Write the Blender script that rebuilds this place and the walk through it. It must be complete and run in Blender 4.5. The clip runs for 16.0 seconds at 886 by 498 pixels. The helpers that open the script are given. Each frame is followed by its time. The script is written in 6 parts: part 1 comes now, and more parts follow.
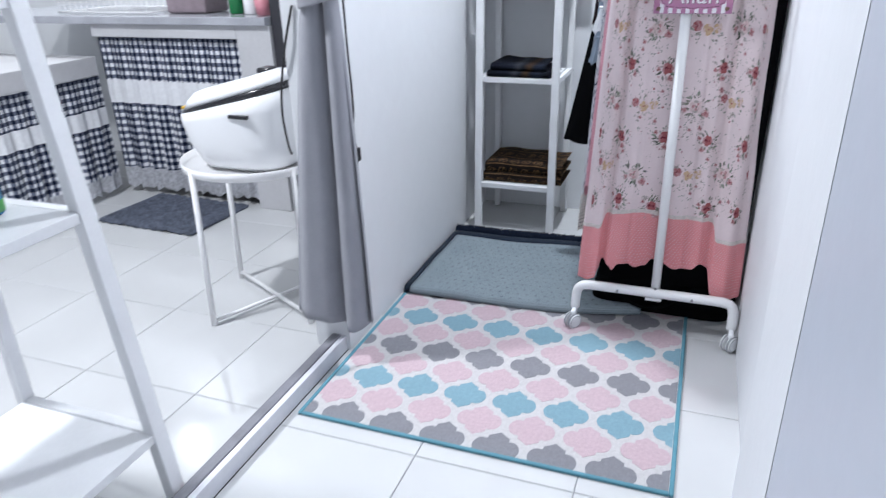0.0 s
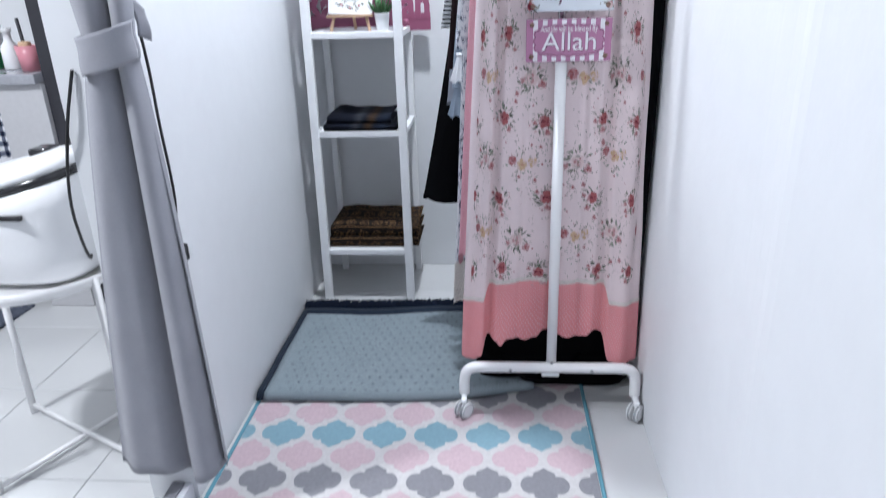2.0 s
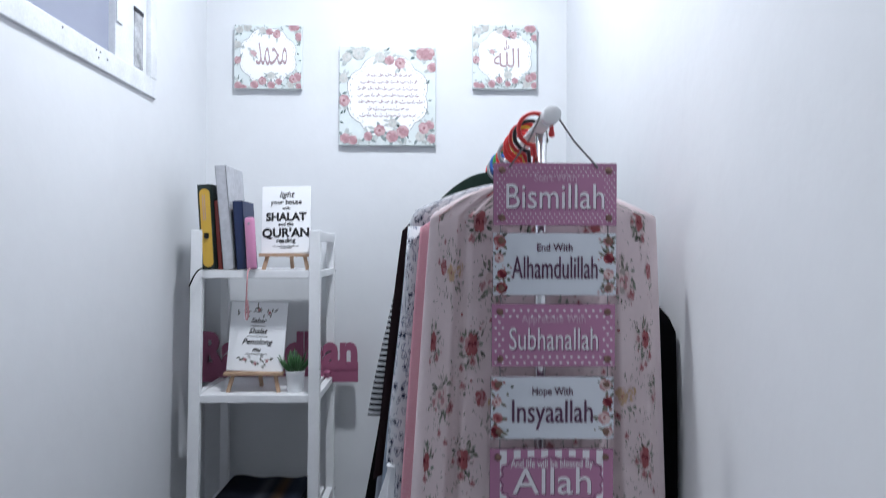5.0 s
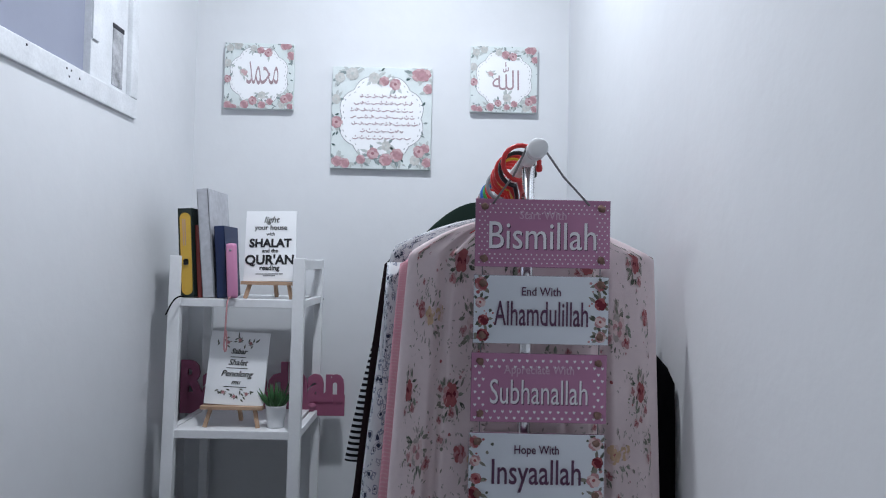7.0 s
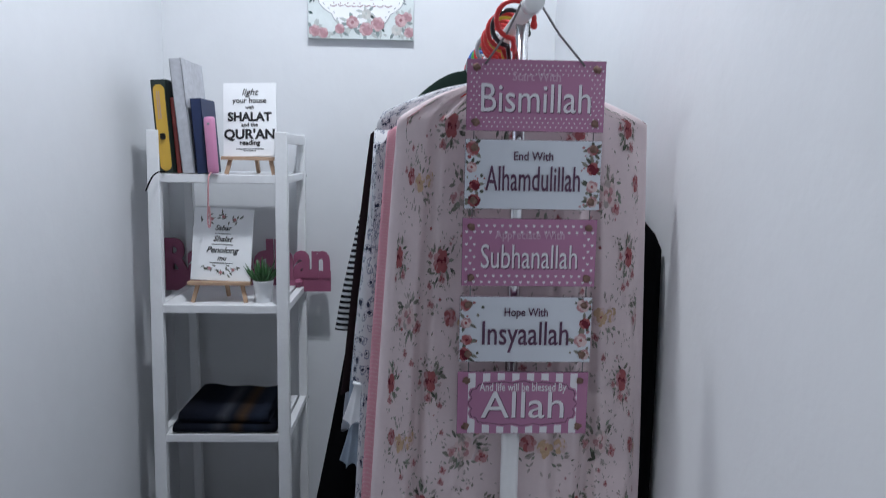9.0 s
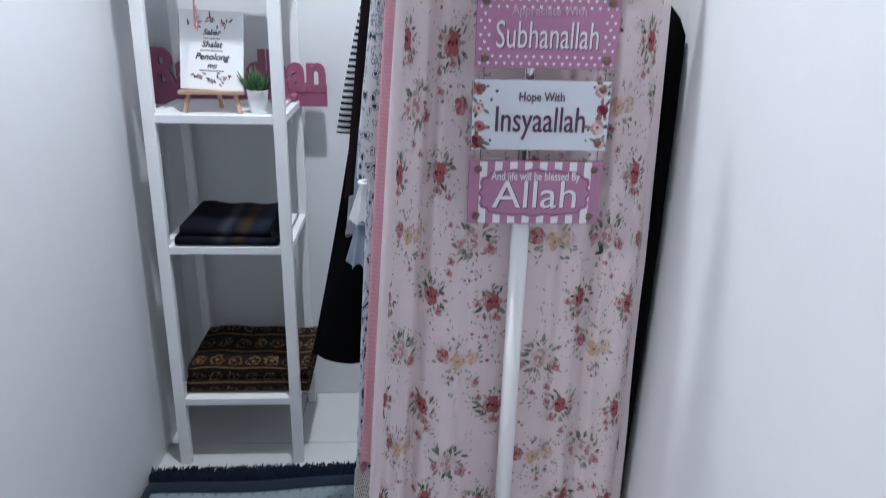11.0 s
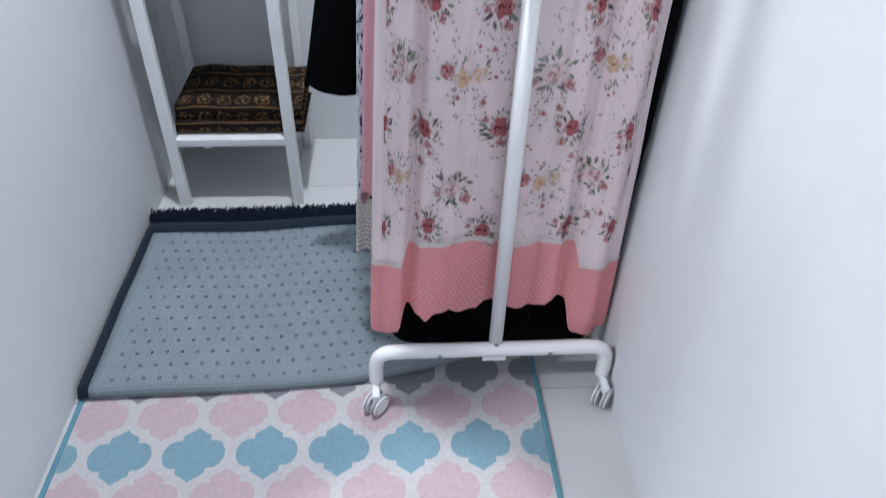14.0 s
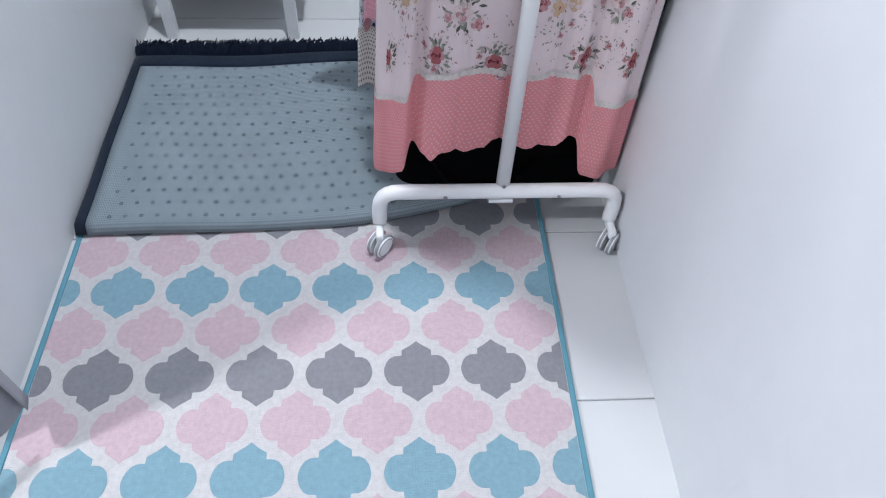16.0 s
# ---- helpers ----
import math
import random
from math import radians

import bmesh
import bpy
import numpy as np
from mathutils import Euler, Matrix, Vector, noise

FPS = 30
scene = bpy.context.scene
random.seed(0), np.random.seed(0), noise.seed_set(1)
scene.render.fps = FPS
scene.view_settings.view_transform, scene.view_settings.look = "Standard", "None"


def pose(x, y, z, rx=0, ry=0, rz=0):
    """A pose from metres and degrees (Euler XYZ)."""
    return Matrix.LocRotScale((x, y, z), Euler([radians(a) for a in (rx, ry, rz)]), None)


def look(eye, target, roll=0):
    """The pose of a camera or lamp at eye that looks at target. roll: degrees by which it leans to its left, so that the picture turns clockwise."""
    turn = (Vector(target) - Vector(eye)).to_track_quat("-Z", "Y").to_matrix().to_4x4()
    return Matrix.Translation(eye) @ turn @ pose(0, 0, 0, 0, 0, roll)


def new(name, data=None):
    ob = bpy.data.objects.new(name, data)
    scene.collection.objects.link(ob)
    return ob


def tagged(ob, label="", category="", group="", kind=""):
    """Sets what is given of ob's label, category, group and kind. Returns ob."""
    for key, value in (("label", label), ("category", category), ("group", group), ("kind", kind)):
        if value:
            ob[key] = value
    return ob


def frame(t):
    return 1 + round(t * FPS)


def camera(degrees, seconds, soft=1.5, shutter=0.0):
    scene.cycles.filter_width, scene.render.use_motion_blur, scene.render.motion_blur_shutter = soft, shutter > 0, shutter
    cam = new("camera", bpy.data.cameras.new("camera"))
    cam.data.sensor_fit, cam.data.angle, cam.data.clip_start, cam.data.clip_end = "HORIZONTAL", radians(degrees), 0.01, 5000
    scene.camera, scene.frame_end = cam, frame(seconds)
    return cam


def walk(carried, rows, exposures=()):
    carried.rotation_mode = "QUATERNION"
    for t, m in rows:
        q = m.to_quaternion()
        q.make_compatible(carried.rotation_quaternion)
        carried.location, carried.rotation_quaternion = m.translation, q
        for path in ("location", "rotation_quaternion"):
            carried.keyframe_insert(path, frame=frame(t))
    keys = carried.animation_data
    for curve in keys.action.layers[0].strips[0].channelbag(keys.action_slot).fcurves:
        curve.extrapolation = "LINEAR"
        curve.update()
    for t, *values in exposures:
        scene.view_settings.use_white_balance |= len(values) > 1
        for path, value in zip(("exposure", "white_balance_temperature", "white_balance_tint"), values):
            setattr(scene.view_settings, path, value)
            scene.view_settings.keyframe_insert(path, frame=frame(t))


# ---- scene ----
cam = camera(66.0, 16.0, 1.1, 0.5)
PATH = [
    (0, (0.957, -1.663, 1.18), (0.309, 0.049, 0.376), -1.6),
    (0.5, (0.911, -1.55, 1.176), (0.394, 0.223, 0.409), -2.3),
    (1, (0.815, -1.415, 1.186), (0.48, 0.384, 0.379), -4.6),
    (1.5, (0.752, -1.346, 1.19), (0.524, 0.466, 0.375), -3.4),
    (2, (0.738, -1.313, 1.204), (0.589, 0.538, 0.46), -1.8),
    (2.5, (0.768, -1.224, 1.231), (0.564, 0.698, 0.72), -1.3),
    (3, (0.807, -1.162, 1.245), (0.59, 0.791, 0.875), -0.1),
    (3.5, (0.839, -1.121, 1.251), (0.598, 0.833, 0.9), -0.1),
    (4, (0.839, -1.028, 1.271), (0.624, 0.944, 1.012), -0.3),
    (4.5, (0.781, -0.845, 1.324), (0.693, 1.148, 1.183), -0.3),
    (5, (0.714, -0.708, 1.425), (0.758, 1.291, 1.428), 0.2),
    (5.2, (0.705, -0.688, 1.446), (0.744, 1.311, 1.473), 1.3),
    (7.3, (0.768, -0.616, 1.465), (0.783, 1.384, 1.515), 1.2),
    (7.5, (0.763, -0.619, 1.464), (0.779, 1.381, 1.49), 1.2),
    (8, (0.754, -0.616, 1.453), (0.804, 1.382, 1.36), 0.6),
    (8.2, (0.758, -0.612, 1.457), (0.822, 1.383, 1.321), 0.7),
    (10.3, (0.721, -0.599, 1.364), (0.82, 1.329, 0.842), 1.2),
    (10.5, (0.72, -0.596, 1.358), (0.827, 1.318, 0.787), 1.2),
    (11, (0.718, -0.59, 1.335), (0.835, 1.277, 0.628), 1.5),
    (11.5, (0.715, -0.583, 1.316), (0.838, 1.236, 0.492), 1.5),
    (12, (0.712, -0.573, 1.301), (0.844, 1.205, 0.393), 1.7),
    (12.5, (0.709, -0.559, 1.292), (0.846, 1.19, 0.332), 1.8),
    (13, (0.706, -0.552, 1.28), (0.846, 1.14, 0.222), 1.8),
    (13.5, (0.704, -0.553, 1.248), (0.856, 1.066, 0.084), 2.5),
    (14, (0.707, -0.55, 1.221), (0.833, 0.977, -0.065), 1.9),
    (14.5, (0.709, -0.559, 1.195), (0.832, 0.86, -0.209), 2.3),
    (15, (0.695, -0.557, 1.176), (0.825, 0.755, -0.329), 3.4),
    (15.5, (0.698, -0.549, 1.166), (0.82, 0.696, -0.394), 3.3),
    (16, (0.688, -0.538, 1.161), (0.82, 0.687, -0.414), 3.9),
]
LAMP_NICHE, LAMP_HALL, LAMP_KITCHEN = 26.5, 42.0, 9.0
EXPOSURES = [(0.0, 0.92, 6500, 10), (1.5, 0.93, 6500, 10), (2.0, 0.91, 6500, 10), (3.0, 0.65, 6500, 10), (3.5, 0.55, 6500, 10), (4.0, 0.4, 6500, 10), (4.5, 0.05, 6500, 10), (5.0, -0.25, 6500, 10), (5.4, -0.4, 6500, 10), (7.5, -0.65, 6500, 10), (8.2, -0.6, 6500, 10), (10.3, 0.12, 6500, 10), (11.0, 0.42, 6500, 10), (12.5, 0.78, 6500, 10), (14.0, 0.8, 6500, 10), (16.0, 0.82, 6500, 10)]
walk(cam, [(t, look(eye, target, roll)) for t, eye, target, roll in PATH], EXPOSURES)

# ---- world, lights ----
world = bpy.data.worlds.new("room_air")
world.use_nodes = True
world.node_tree.nodes["Background"].inputs[0].default_value = (0.75, 0.85, 1.0, 1)
world.node_tree.nodes["Background"].inputs[1].default_value = 0.01
scene.world = world


def area_lamp(name, place, size, watts, colour):
    data = bpy.data.lights.new(name, "AREA")
    data.shape, data.size, data.energy, data.color = "DISK", size, watts, colour
    ob = new(name, data)
    ob.matrix_world = Matrix.Translation(place)
    return ob


area_lamp("niche_lamp_light", (0.64, 0.67, 2.72), 0.12, LAMP_NICHE, (0.86, 0.92, 1.0))
area_lamp("hall_lamp_light", (-1.12, -0.76, 2.66), 0.22, LAMP_HALL, (0.88, 0.92, 0.99))
area_lamp("kitchen_lamp_light", (-2.22, 1.456, 2.10), 0.10, LAMP_KITCHEN, (0.9, 0.95, 1.0))


# ---- materials ----
def nodes_of(name):
    m = bpy.data.materials.new(name)
    m.use_nodes = True
    return m, m.node_tree.nodes, m.node_tree.links, m.node_tree.nodes["Principled BSDF"]


def add_grain(ns, ls, bsdf, base, var, scale, bump, bump_scale, coord="Object"):
    """Colour variation at two scales and a fine relief. base: colour or a socket."""
    tc = ns.new("ShaderNodeTexCoord")
    big, fine = ns.new("ShaderNodeTexNoise"), ns.new("ShaderNodeTexNoise")
    big.inputs["Scale"].default_value, fine.inputs["Scale"].default_value = scale, scale * 14
    big.inputs["Detail"].default_value = 4
    for n in (big, fine):
        ls.new(tc.outputs[coord], n.inputs["Vector"])
    add = ns.new("ShaderNodeMath")
    add.operation = "MULTIPLY_ADD"
    add.inputs[1].default_value = 0.45
    ls.new(fine.outputs["Fac"], add.inputs[0])
    ls.new(big.outputs["Fac"], add.inputs[2])
    ramp = ns.new("ShaderNodeMapRange")
    ramp.inputs["From Min"].default_value, ramp.inputs["From Max"].default_value = 0.4, 1.05
    ramp.inputs["To Min"].default_value, ramp.inputs["To Max"].default_value = 1 - var, 1 + var * 0.4
    ls.new(add.outputs[0], ramp.inputs["Value"])
    mul = ns.new("ShaderNodeVectorMath")
    mul.operation = "SCALE"
    if isinstance(base, tuple):
        mul.inputs[0].default_value = base[:3]
    else:
        ls.new(base, mul.inputs[0])
    ls.new(ramp.outputs[0], mul.inputs["Scale"])
    ls.new(mul.outputs[0], bsdf.inputs["Base Color"])
    if bump:
        bt = ns.new("ShaderNodeTexNoise")
        bt.inputs["Scale"].default_value, bt.inputs["Detail"].default_value = bump_scale, 3
        ls.new(tc.outputs[coord], bt.inputs["Vector"])
        bn = ns.new("ShaderNodeBump")
        bn.inputs["Strength"].default_value, bn.inputs["Distance"].default_value = bump, 0.002
        ls.new(bt.outputs["Fac"], bn.inputs["Height"])
        ls.new(bn.outputs[0], bsdf.inputs["Normal"])


def mat(name, colour, rough=0.5, metal=0.0, var=0.08, scale=6.0, bump=0.1, bump_scale=120.0, sheen=0.0):
    m, ns, ls, bsdf = nodes_of(name)
    bsdf.inputs["Roughness"].default_value, bsdf.inputs["Metallic"].default_value = rough, metal
    bsdf.inputs["Sheen Weight"].default_value = sheen * 0.3
    if rough > 0.8:
        bsdf.inputs["Specular IOR Level"].default_value = 0.12
    add_grain(ns, ls, bsdf, colour, var, scale, bump, bump_scale)
    return m


def cloth(name, colour, var=0.1, weave=900.0):
    return mat(name, colour, 0.9, 0, var, 9, 0.35, weave, 0.25)


def uv_math(ns, ls, op, a, b=None):
    n = ns.new("ShaderNodeMath")
    n.operation = op
    for i, v in enumerate((a, b)):
        if v is None:
            continue
        if isinstance(v, (int, float)):
            n.inputs[i].default_value = v
        else:
            ls.new(v, n.inputs[i])
    return n.outputs[0]


def uv_axes(ns, ls):
    tc, sep = ns.new("ShaderNodeTexCoord"), ns.new("ShaderNodeSeparateXYZ")
    ls.new(tc.outputs["UV"], sep.inputs[0])
    return sep.outputs[0], sep.outputs[1]


def mixed(ns, ls, fac, a, b):
    mx = ns.new("ShaderNodeMix")
    mx.data_type = "RGBA"
    ls.new(fac, mx.inputs[0])
    mx.inputs[6].default_value, mx.inputs[7].default_value = (*a, 1), (*b, 1)
    return mx.outputs[2]


def dotted_cloth(name, ground, dot, step, radius, stagger=True):
    """Cloth with small printed dots; UV in metres."""
    m, ns, ls, bsdf = nodes_of(name)
    bsdf.inputs["Roughness"].default_value = 0.9
    bsdf.inputs["Specular IOR Level"].default_value = 0.12
    u, v = uv_axes(ns, ls)
    v = uv_math(ns, ls, "DIVIDE", v, step)
    u = uv_math(ns, ls, "DIVIDE", u, step)
    if stagger:
        u = uv_math(ns, ls, "ADD", u, uv_math(ns, ls, "MULTIPLY", uv_math(ns, ls, "FLOOR", v), 0.5))
    du = uv_math(ns, ls, "SUBTRACT", uv_math(ns, ls, "FRACT", u), 0.5)
    dv = uv_math(ns, ls, "SUBTRACT", uv_math(ns, ls, "FRACT", v), 0.5)
    d = uv_math(ns, ls, "ADD", uv_math(ns, ls, "MULTIPLY", du, du), uv_math(ns, ls, "MULTIPLY", dv, dv))
    inside = uv_math(ns, ls, "LESS_THAN", d, (radius / step) ** 2)
    add_grain(ns, ls, bsdf, mixed(ns, ls, inside, ground, dot), 0.1, 8, 0.3, 900)
    return m


def check_cloth(name, dark, mid, light, step):
    """Woven check: dark where two dark threads cross, grey where one does; UV in metres."""
    m, ns, ls, bsdf = nodes_of(name)
    bsdf.inputs["Roughness"].default_value = 0.9
    bsdf.inputs["Specular IOR Level"].default_value = 0.12
    sides = [uv_math(ns, ls, "LESS_THAN", uv_math(ns, ls, "FRACT", uv_math(ns, ls, "DIVIDE", a, step)), 0.5) for a in uv_axes(ns, ls)]
    both = uv_math(ns, ls, "MULTIPLY", sides[0], sides[1])
    one = uv_math(ns, ls, "MAXIMUM", sides[0], sides[1])
    mx = ns.new("ShaderNodeMix")
    mx.data_type = "RGBA"
    ls.new(both, mx.inputs[0])
    ls.new(mixed(ns, ls, one, light, mid), mx.inputs[6])
    mx.inputs[7].default_value = (*dark, 1)
    add_grain(ns, ls, bsdf, mx.outputs[2], 0.1, 8, 0.3, 700)
    return m


def striped_cloth(name, a, b, step, share=0.5, axis=1):
    m, ns, ls, bsdf = nodes_of(name)
    bsdf.inputs["Roughness"].default_value = 0.9
    bsdf.inputs["Specular IOR Level"].default_value = 0.12
    w = uv_axes(ns, ls)[axis]
    side = uv_math(ns, ls, "LESS_THAN", uv_math(ns, ls, "FRACT", uv_math(ns, ls, "DIVIDE", w, step)), share)
    add_grain(ns, ls, bsdf, mixed(ns, ls, side, a, b), 0.1, 8, 0.3, 900)
    return m


def banded_cloth(name, period, bands):
    """Cloth woven in soft bands: (share of the period, colour) along u."""
    m, ns, ls, bsdf = nodes_of(name)
    bsdf.inputs["Roughness"].default_value = 0.9
    bsdf.inputs["Specular IOR Level"].default_value = 0.12
    ramp = ns.new("ShaderNodeValToRGB")
    while len(ramp.color_ramp.elements) < len(bands):
        ramp.color_ramp.elements.new(0.5)
    for el, (at, colour) in zip(ramp.color_ramp.elements, bands):
        el.position, el.color = at, (*colour, 1)
    ls.new(uv_math(ns, ls, "FRACT", uv_math(ns, ls, "DIVIDE", uv_axes(ns, ls)[0], period)), ramp.inputs[0])
    add_grain(ns, ls, bsdf, ramp.outputs[0], 0.2, 8, 0.3, 900)
    return m


def blotch_cloth(name, ground, ink, scale, cut, ink_two=None):
    """Cloth with an irregular small print."""
    m, ns, ls, bsdf = nodes_of(name)
    bsdf.inputs["Roughness"].default_value = 0.85
    bsdf.inputs["Specular IOR Level"].default_value = 0.12
    tc, no = ns.new("ShaderNodeTexCoord"), ns.new("ShaderNodeTexVoronoi")
    ls.new(tc.outputs["UV"], no.inputs["Vector"])
    no.inputs["Scale"].default_value = scale
    warp = ns.new("ShaderNodeTexNoise")
    warp.inputs["Scale"].default_value = scale * 1.6
    ls.new(tc.outputs["UV"], warp.inputs["Vector"])
    f = uv_math(ns, ls, "ADD", no.outputs["Distance"], uv_math(ns, ls, "MULTIPLY", uv_math(ns, ls, "SUBTRACT", warp.outputs["Fac"], 0.5), 1.1))
    hit = uv_math(ns, ls, "LESS_THAN", f, cut)
    col = mixed(ns, ls, hit, ground, ink)
    if ink_two:
        ring = uv_math(ns, ls, "LESS_THAN", uv_math(ns, ls, "ABSOLUTE", uv_math(ns, ls, "SUBTRACT", f, cut + 0.18)), 0.06)
        mx = ns.new("ShaderNodeMix")
        mx.data_type = "RGBA"
        ls.new(ring, mx.inputs[0])
        ls.new(col, mx.inputs[6])
        mx.inputs[7].default_value = (*ink_two, 1)
        col = mx.outputs[2]
    add_grain(ns, ls, bsdf, col, 0.12, 8, 0.3, 900)
    return m


def batik_cloth(name, ground, tan, brown):
    """Batik: rows of ringed medallions between fine lines, ragged by the wax; UV in metres."""
    m, ns, ls, bsdf = nodes_of(name)
    bsdf.inputs["Roughness"].default_value = 0.85
    bsdf.inputs["Specular IOR Level"].default_value = 0.12
    u, v = uv_axes(ns, ls)
    tc, rag = ns.new("ShaderNodeTexCoord"), ns.new("ShaderNodeTexNoise")
    rag.inputs["Scale"].default_value, rag.inputs["Detail"].default_value = 70, 4
    ls.new(tc.outputs["UV"], rag.inputs["Vector"])
    jag = uv_math(ns, ls, "MULTIPLY", uv_math(ns, ls, "SUBTRACT", rag.outputs["Fac"], 0.5), 0.55)
    du = uv_math(ns, ls, "SUBTRACT", uv_math(ns, ls, "FRACT", uv_math(ns, ls, "DIVIDE", u, 0.052)), 0.5)
    fv = uv_math(ns, ls, "FRACT", uv_math(ns, ls, "DIVIDE", v, 0.085))
    dv = uv_math(ns, ls, "MULTIPLY", uv_math(ns, ls, "SUBTRACT", fv, 0.5), 1.5)
    d = uv_math(ns, ls, "SQRT", uv_math(ns, ls, "ADD", uv_math(ns, ls, "MULTIPLY", du, du), uv_math(ns, ls, "MULTIPLY", dv, dv)))
    d = uv_math(ns, ls, "ADD", d, uv_math(ns, ls, "MULTIPLY", jag, 1.3))
    ring = uv_math(ns, ls, "LESS_THAN", uv_math(ns, ls, "ABSOLUTE", uv_math(ns, ls, "SUBTRACT", d, 0.33)), 0.042)
    heart = uv_math(ns, ls, "LESS_THAN", d, 0.09)
    line = uv_math(ns, ls, "LESS_THAN", uv_math(ns, ls, "ADD", fv, uv_math(ns, ls, "MULTIPLY", jag, 0.12)), 0.07)
    fleck = uv_math(ns, ls, "GREATER_THAN", jag, 0.085)
    hit = uv_math(ns, ls, "MAXIMUM", uv_math(ns, ls, "MAXIMUM", ring, heart), line)
    mx = ns.new("ShaderNodeMix")
    mx.data_type = "RGBA"
    ls.new(hit, mx.inputs[0])
    ls.new(mixed(ns, ls, fleck, ground, brown), mx.inputs[6])
    mx.inputs[7].default_value = (*tan, 1)
    add_grain(ns, ls, bsdf, mx.outputs[2], 0.3, 30, 0.3, 900)
    return m


def tile_material():
    m, ns, ls, bsdf = nodes_of("glazed_white_tile")
    bsdf.inputs["Roughness"].default_value = 0.07
    info, tc, wave = ns.new("ShaderNodeObjectInfo"), ns.new("ShaderNodeTexCoord"), ns.new("ShaderNodeTexNoise")
    wave.inputs["Scale"].default_value, wave.inputs["Detail"].default_value = 3.0, 6
    ls.new(tc.outputs["Object"], wave.inputs["Vector"])
    val = uv_math(ns, ls, "ADD", uv_math(ns, ls, "MULTIPLY", info.outputs["Random"], 0.04), uv_math(ns, ls, "MULTIPLY", wave.outputs["Fac"], 0.10))
    val = uv_math(ns, ls, "ADD", val, 0.50)
    comb = ns.new("ShaderNodeCombineColor")
    for i, k in enumerate((0.97, 0.985, 1.0)):
        ls.new(uv_math(ns, ls, "MULTIPLY", val, k), comb.inputs[i])
    ls.new(comb.outputs[0], bsdf.inputs["Base Color"])
    return m


WALL = mat("white_wall_paint", (0.715, 0.73, 0.755), 0.55, 0, 0.05, 1.3, 0.25, 45)
CEIL = mat("ceiling_paint", (0.76, 0.77, 0.78), 0.7, 0, 0.04, 2, 0.1, 60)
TILE = tile_material()
GROUT = mat("grey_grout", (0.3, 0.31, 0.33), 0.9, 0, 0.2, 20, 0.3, 300)
STEP = mat("step_edge_tile", (0.66, 0.67, 0.72), 0.3, 0, 0.15, 5, 0.1, 80)
NOSING = mat("worn_grey_nosing", (0.22, 0.22, 0.25), 0.5, 0, 0.35, 12, 0.2, 90)
DOORGREY = mat("door_panel_paint", (0.50, 0.53, 0.60), 0.4, 0, 0.05, 2, 0.1, 60)
GAP = mat("dark_joint", (0.05, 0.05, 0.06), 0.9)
WHITEWOOD = mat("white_painted_wood", (0.80, 0.81, 0.83), 0.4, 0, 0.07, 9, 0.15, 70)
CHIPPED = mat("chipped_white_paint", (0.74, 0.76, 0.79), 0.55, 0, 0.22, 14, 0.5, 60)
BARE = mat("bare_grey_wood", (0.50, 0.51, 0.54), 0.85, 0, 0.75, 34, 1.0, 90)
PANE = mat("grey_board", (0.27, 0.29, 0.37), 0.45, 0, 0.05, 3, 0.05, 80)
STEEL = mat("white_lacquered_steel", (0.84, 0.84, 0.85), 0.28, 0, 0.03, 9, 0.03, 200)
CHROME = mat("chrome", (0.75, 0.76, 0.78), 0.18, 1.0, 0.05, 20, 0.02, 200)
PLASTIC = mat("white_plastic", (0.82, 0.83, 0.85), 0.25, 0, 0.03, 9, 0.03, 200)
GREYPLASTIC = mat("grey_plastic", (0.28, 0.29, 0.31), 0.4, 0, 0.05)
BLACKPLASTIC = mat("black_plastic", (0.012, 0.012, 0.015), 0.3, 0, 0.1)
RUGWHITE = mat("rug_white_pile", (0.54, 0.53, 0.535), 0.95, 0, 0.15, 110, 1.0, 520, 0.3)
RUGPINK = mat("rug_pink_pile", (0.525, 0.40, 0.44), 0.95, 0, 0.15, 110, 1.0, 520, 0.3)
RUGBLUE = mat("rug_blue_pile", (0.205, 0.345, 0.415), 0.95, 0, 0.15, 110, 1.0, 520, 0.3)
RUGGREY = mat("rug_grey_pile", (0.23, 0.23, 0.255), 0.95, 0, 0.15, 110, 1.0, 520, 0.3)
RUGTEAL = mat("rug_teal_binding", (0.11, 0.27, 0.34), 0.9, 0, 0.12, 30, 0.5, 700)
MATBACK = dotted_cloth("speckled_mat_backing", (0.24, 0.285, 0.315), (0.13, 0.165, 0.195), 0.0052, 0.0014)
MATDOT = mat("rubber_dot", (0.04, 0.055, 0.075), 0.6)
MATBIND = mat("navy_binding", (0.018, 0.026, 0.042), 0.95, 0, 0.2, 30, 0.5, 700, 0.3)
FRINGE = mat("navy_fringe", (0.010, 0.015, 0.028), 0.95, 0, 0.3, 60, 0.3, 700)
CURTAIN = mat("grey_curtain_cloth", (0.315, 0.32, 0.355), 0.95, 0, 0.1, 14, 0.4, 600, 0.5)
PRINT = cloth("rose_print_ground", (0.82, 0.69, 0.705), 0.08)
HEM = dotted_cloth("coral_dotted_cloth", (0.78, 0.30, 0.32), (0.82, 0.56, 0.57), 0.0068, 0.0012)
LACE = mat("cream_lace", (0.76, 0.69, 0.66), 0.95, 0, 0.25, 150, 0.8, 500)
PINKDOT = dotted_cloth("pink_dotted_cloth", (0.78, 0.38, 0.45), (0.84, 0.62, 0.66), 0.0068, 0.0013)
NAVYFLOR = blotch_cloth("white_cloth_navy_print", (0.70, 0.71, 0.74), (0.05, 0.06, 0.10), 55, 0.24, (0.27, 0.30, 0.38))
BLACKCLOTH = mat("black_cloth", (0.004, 0.004, 0.005), 0.95, 0, 0.2, 14, 0.3, 700)
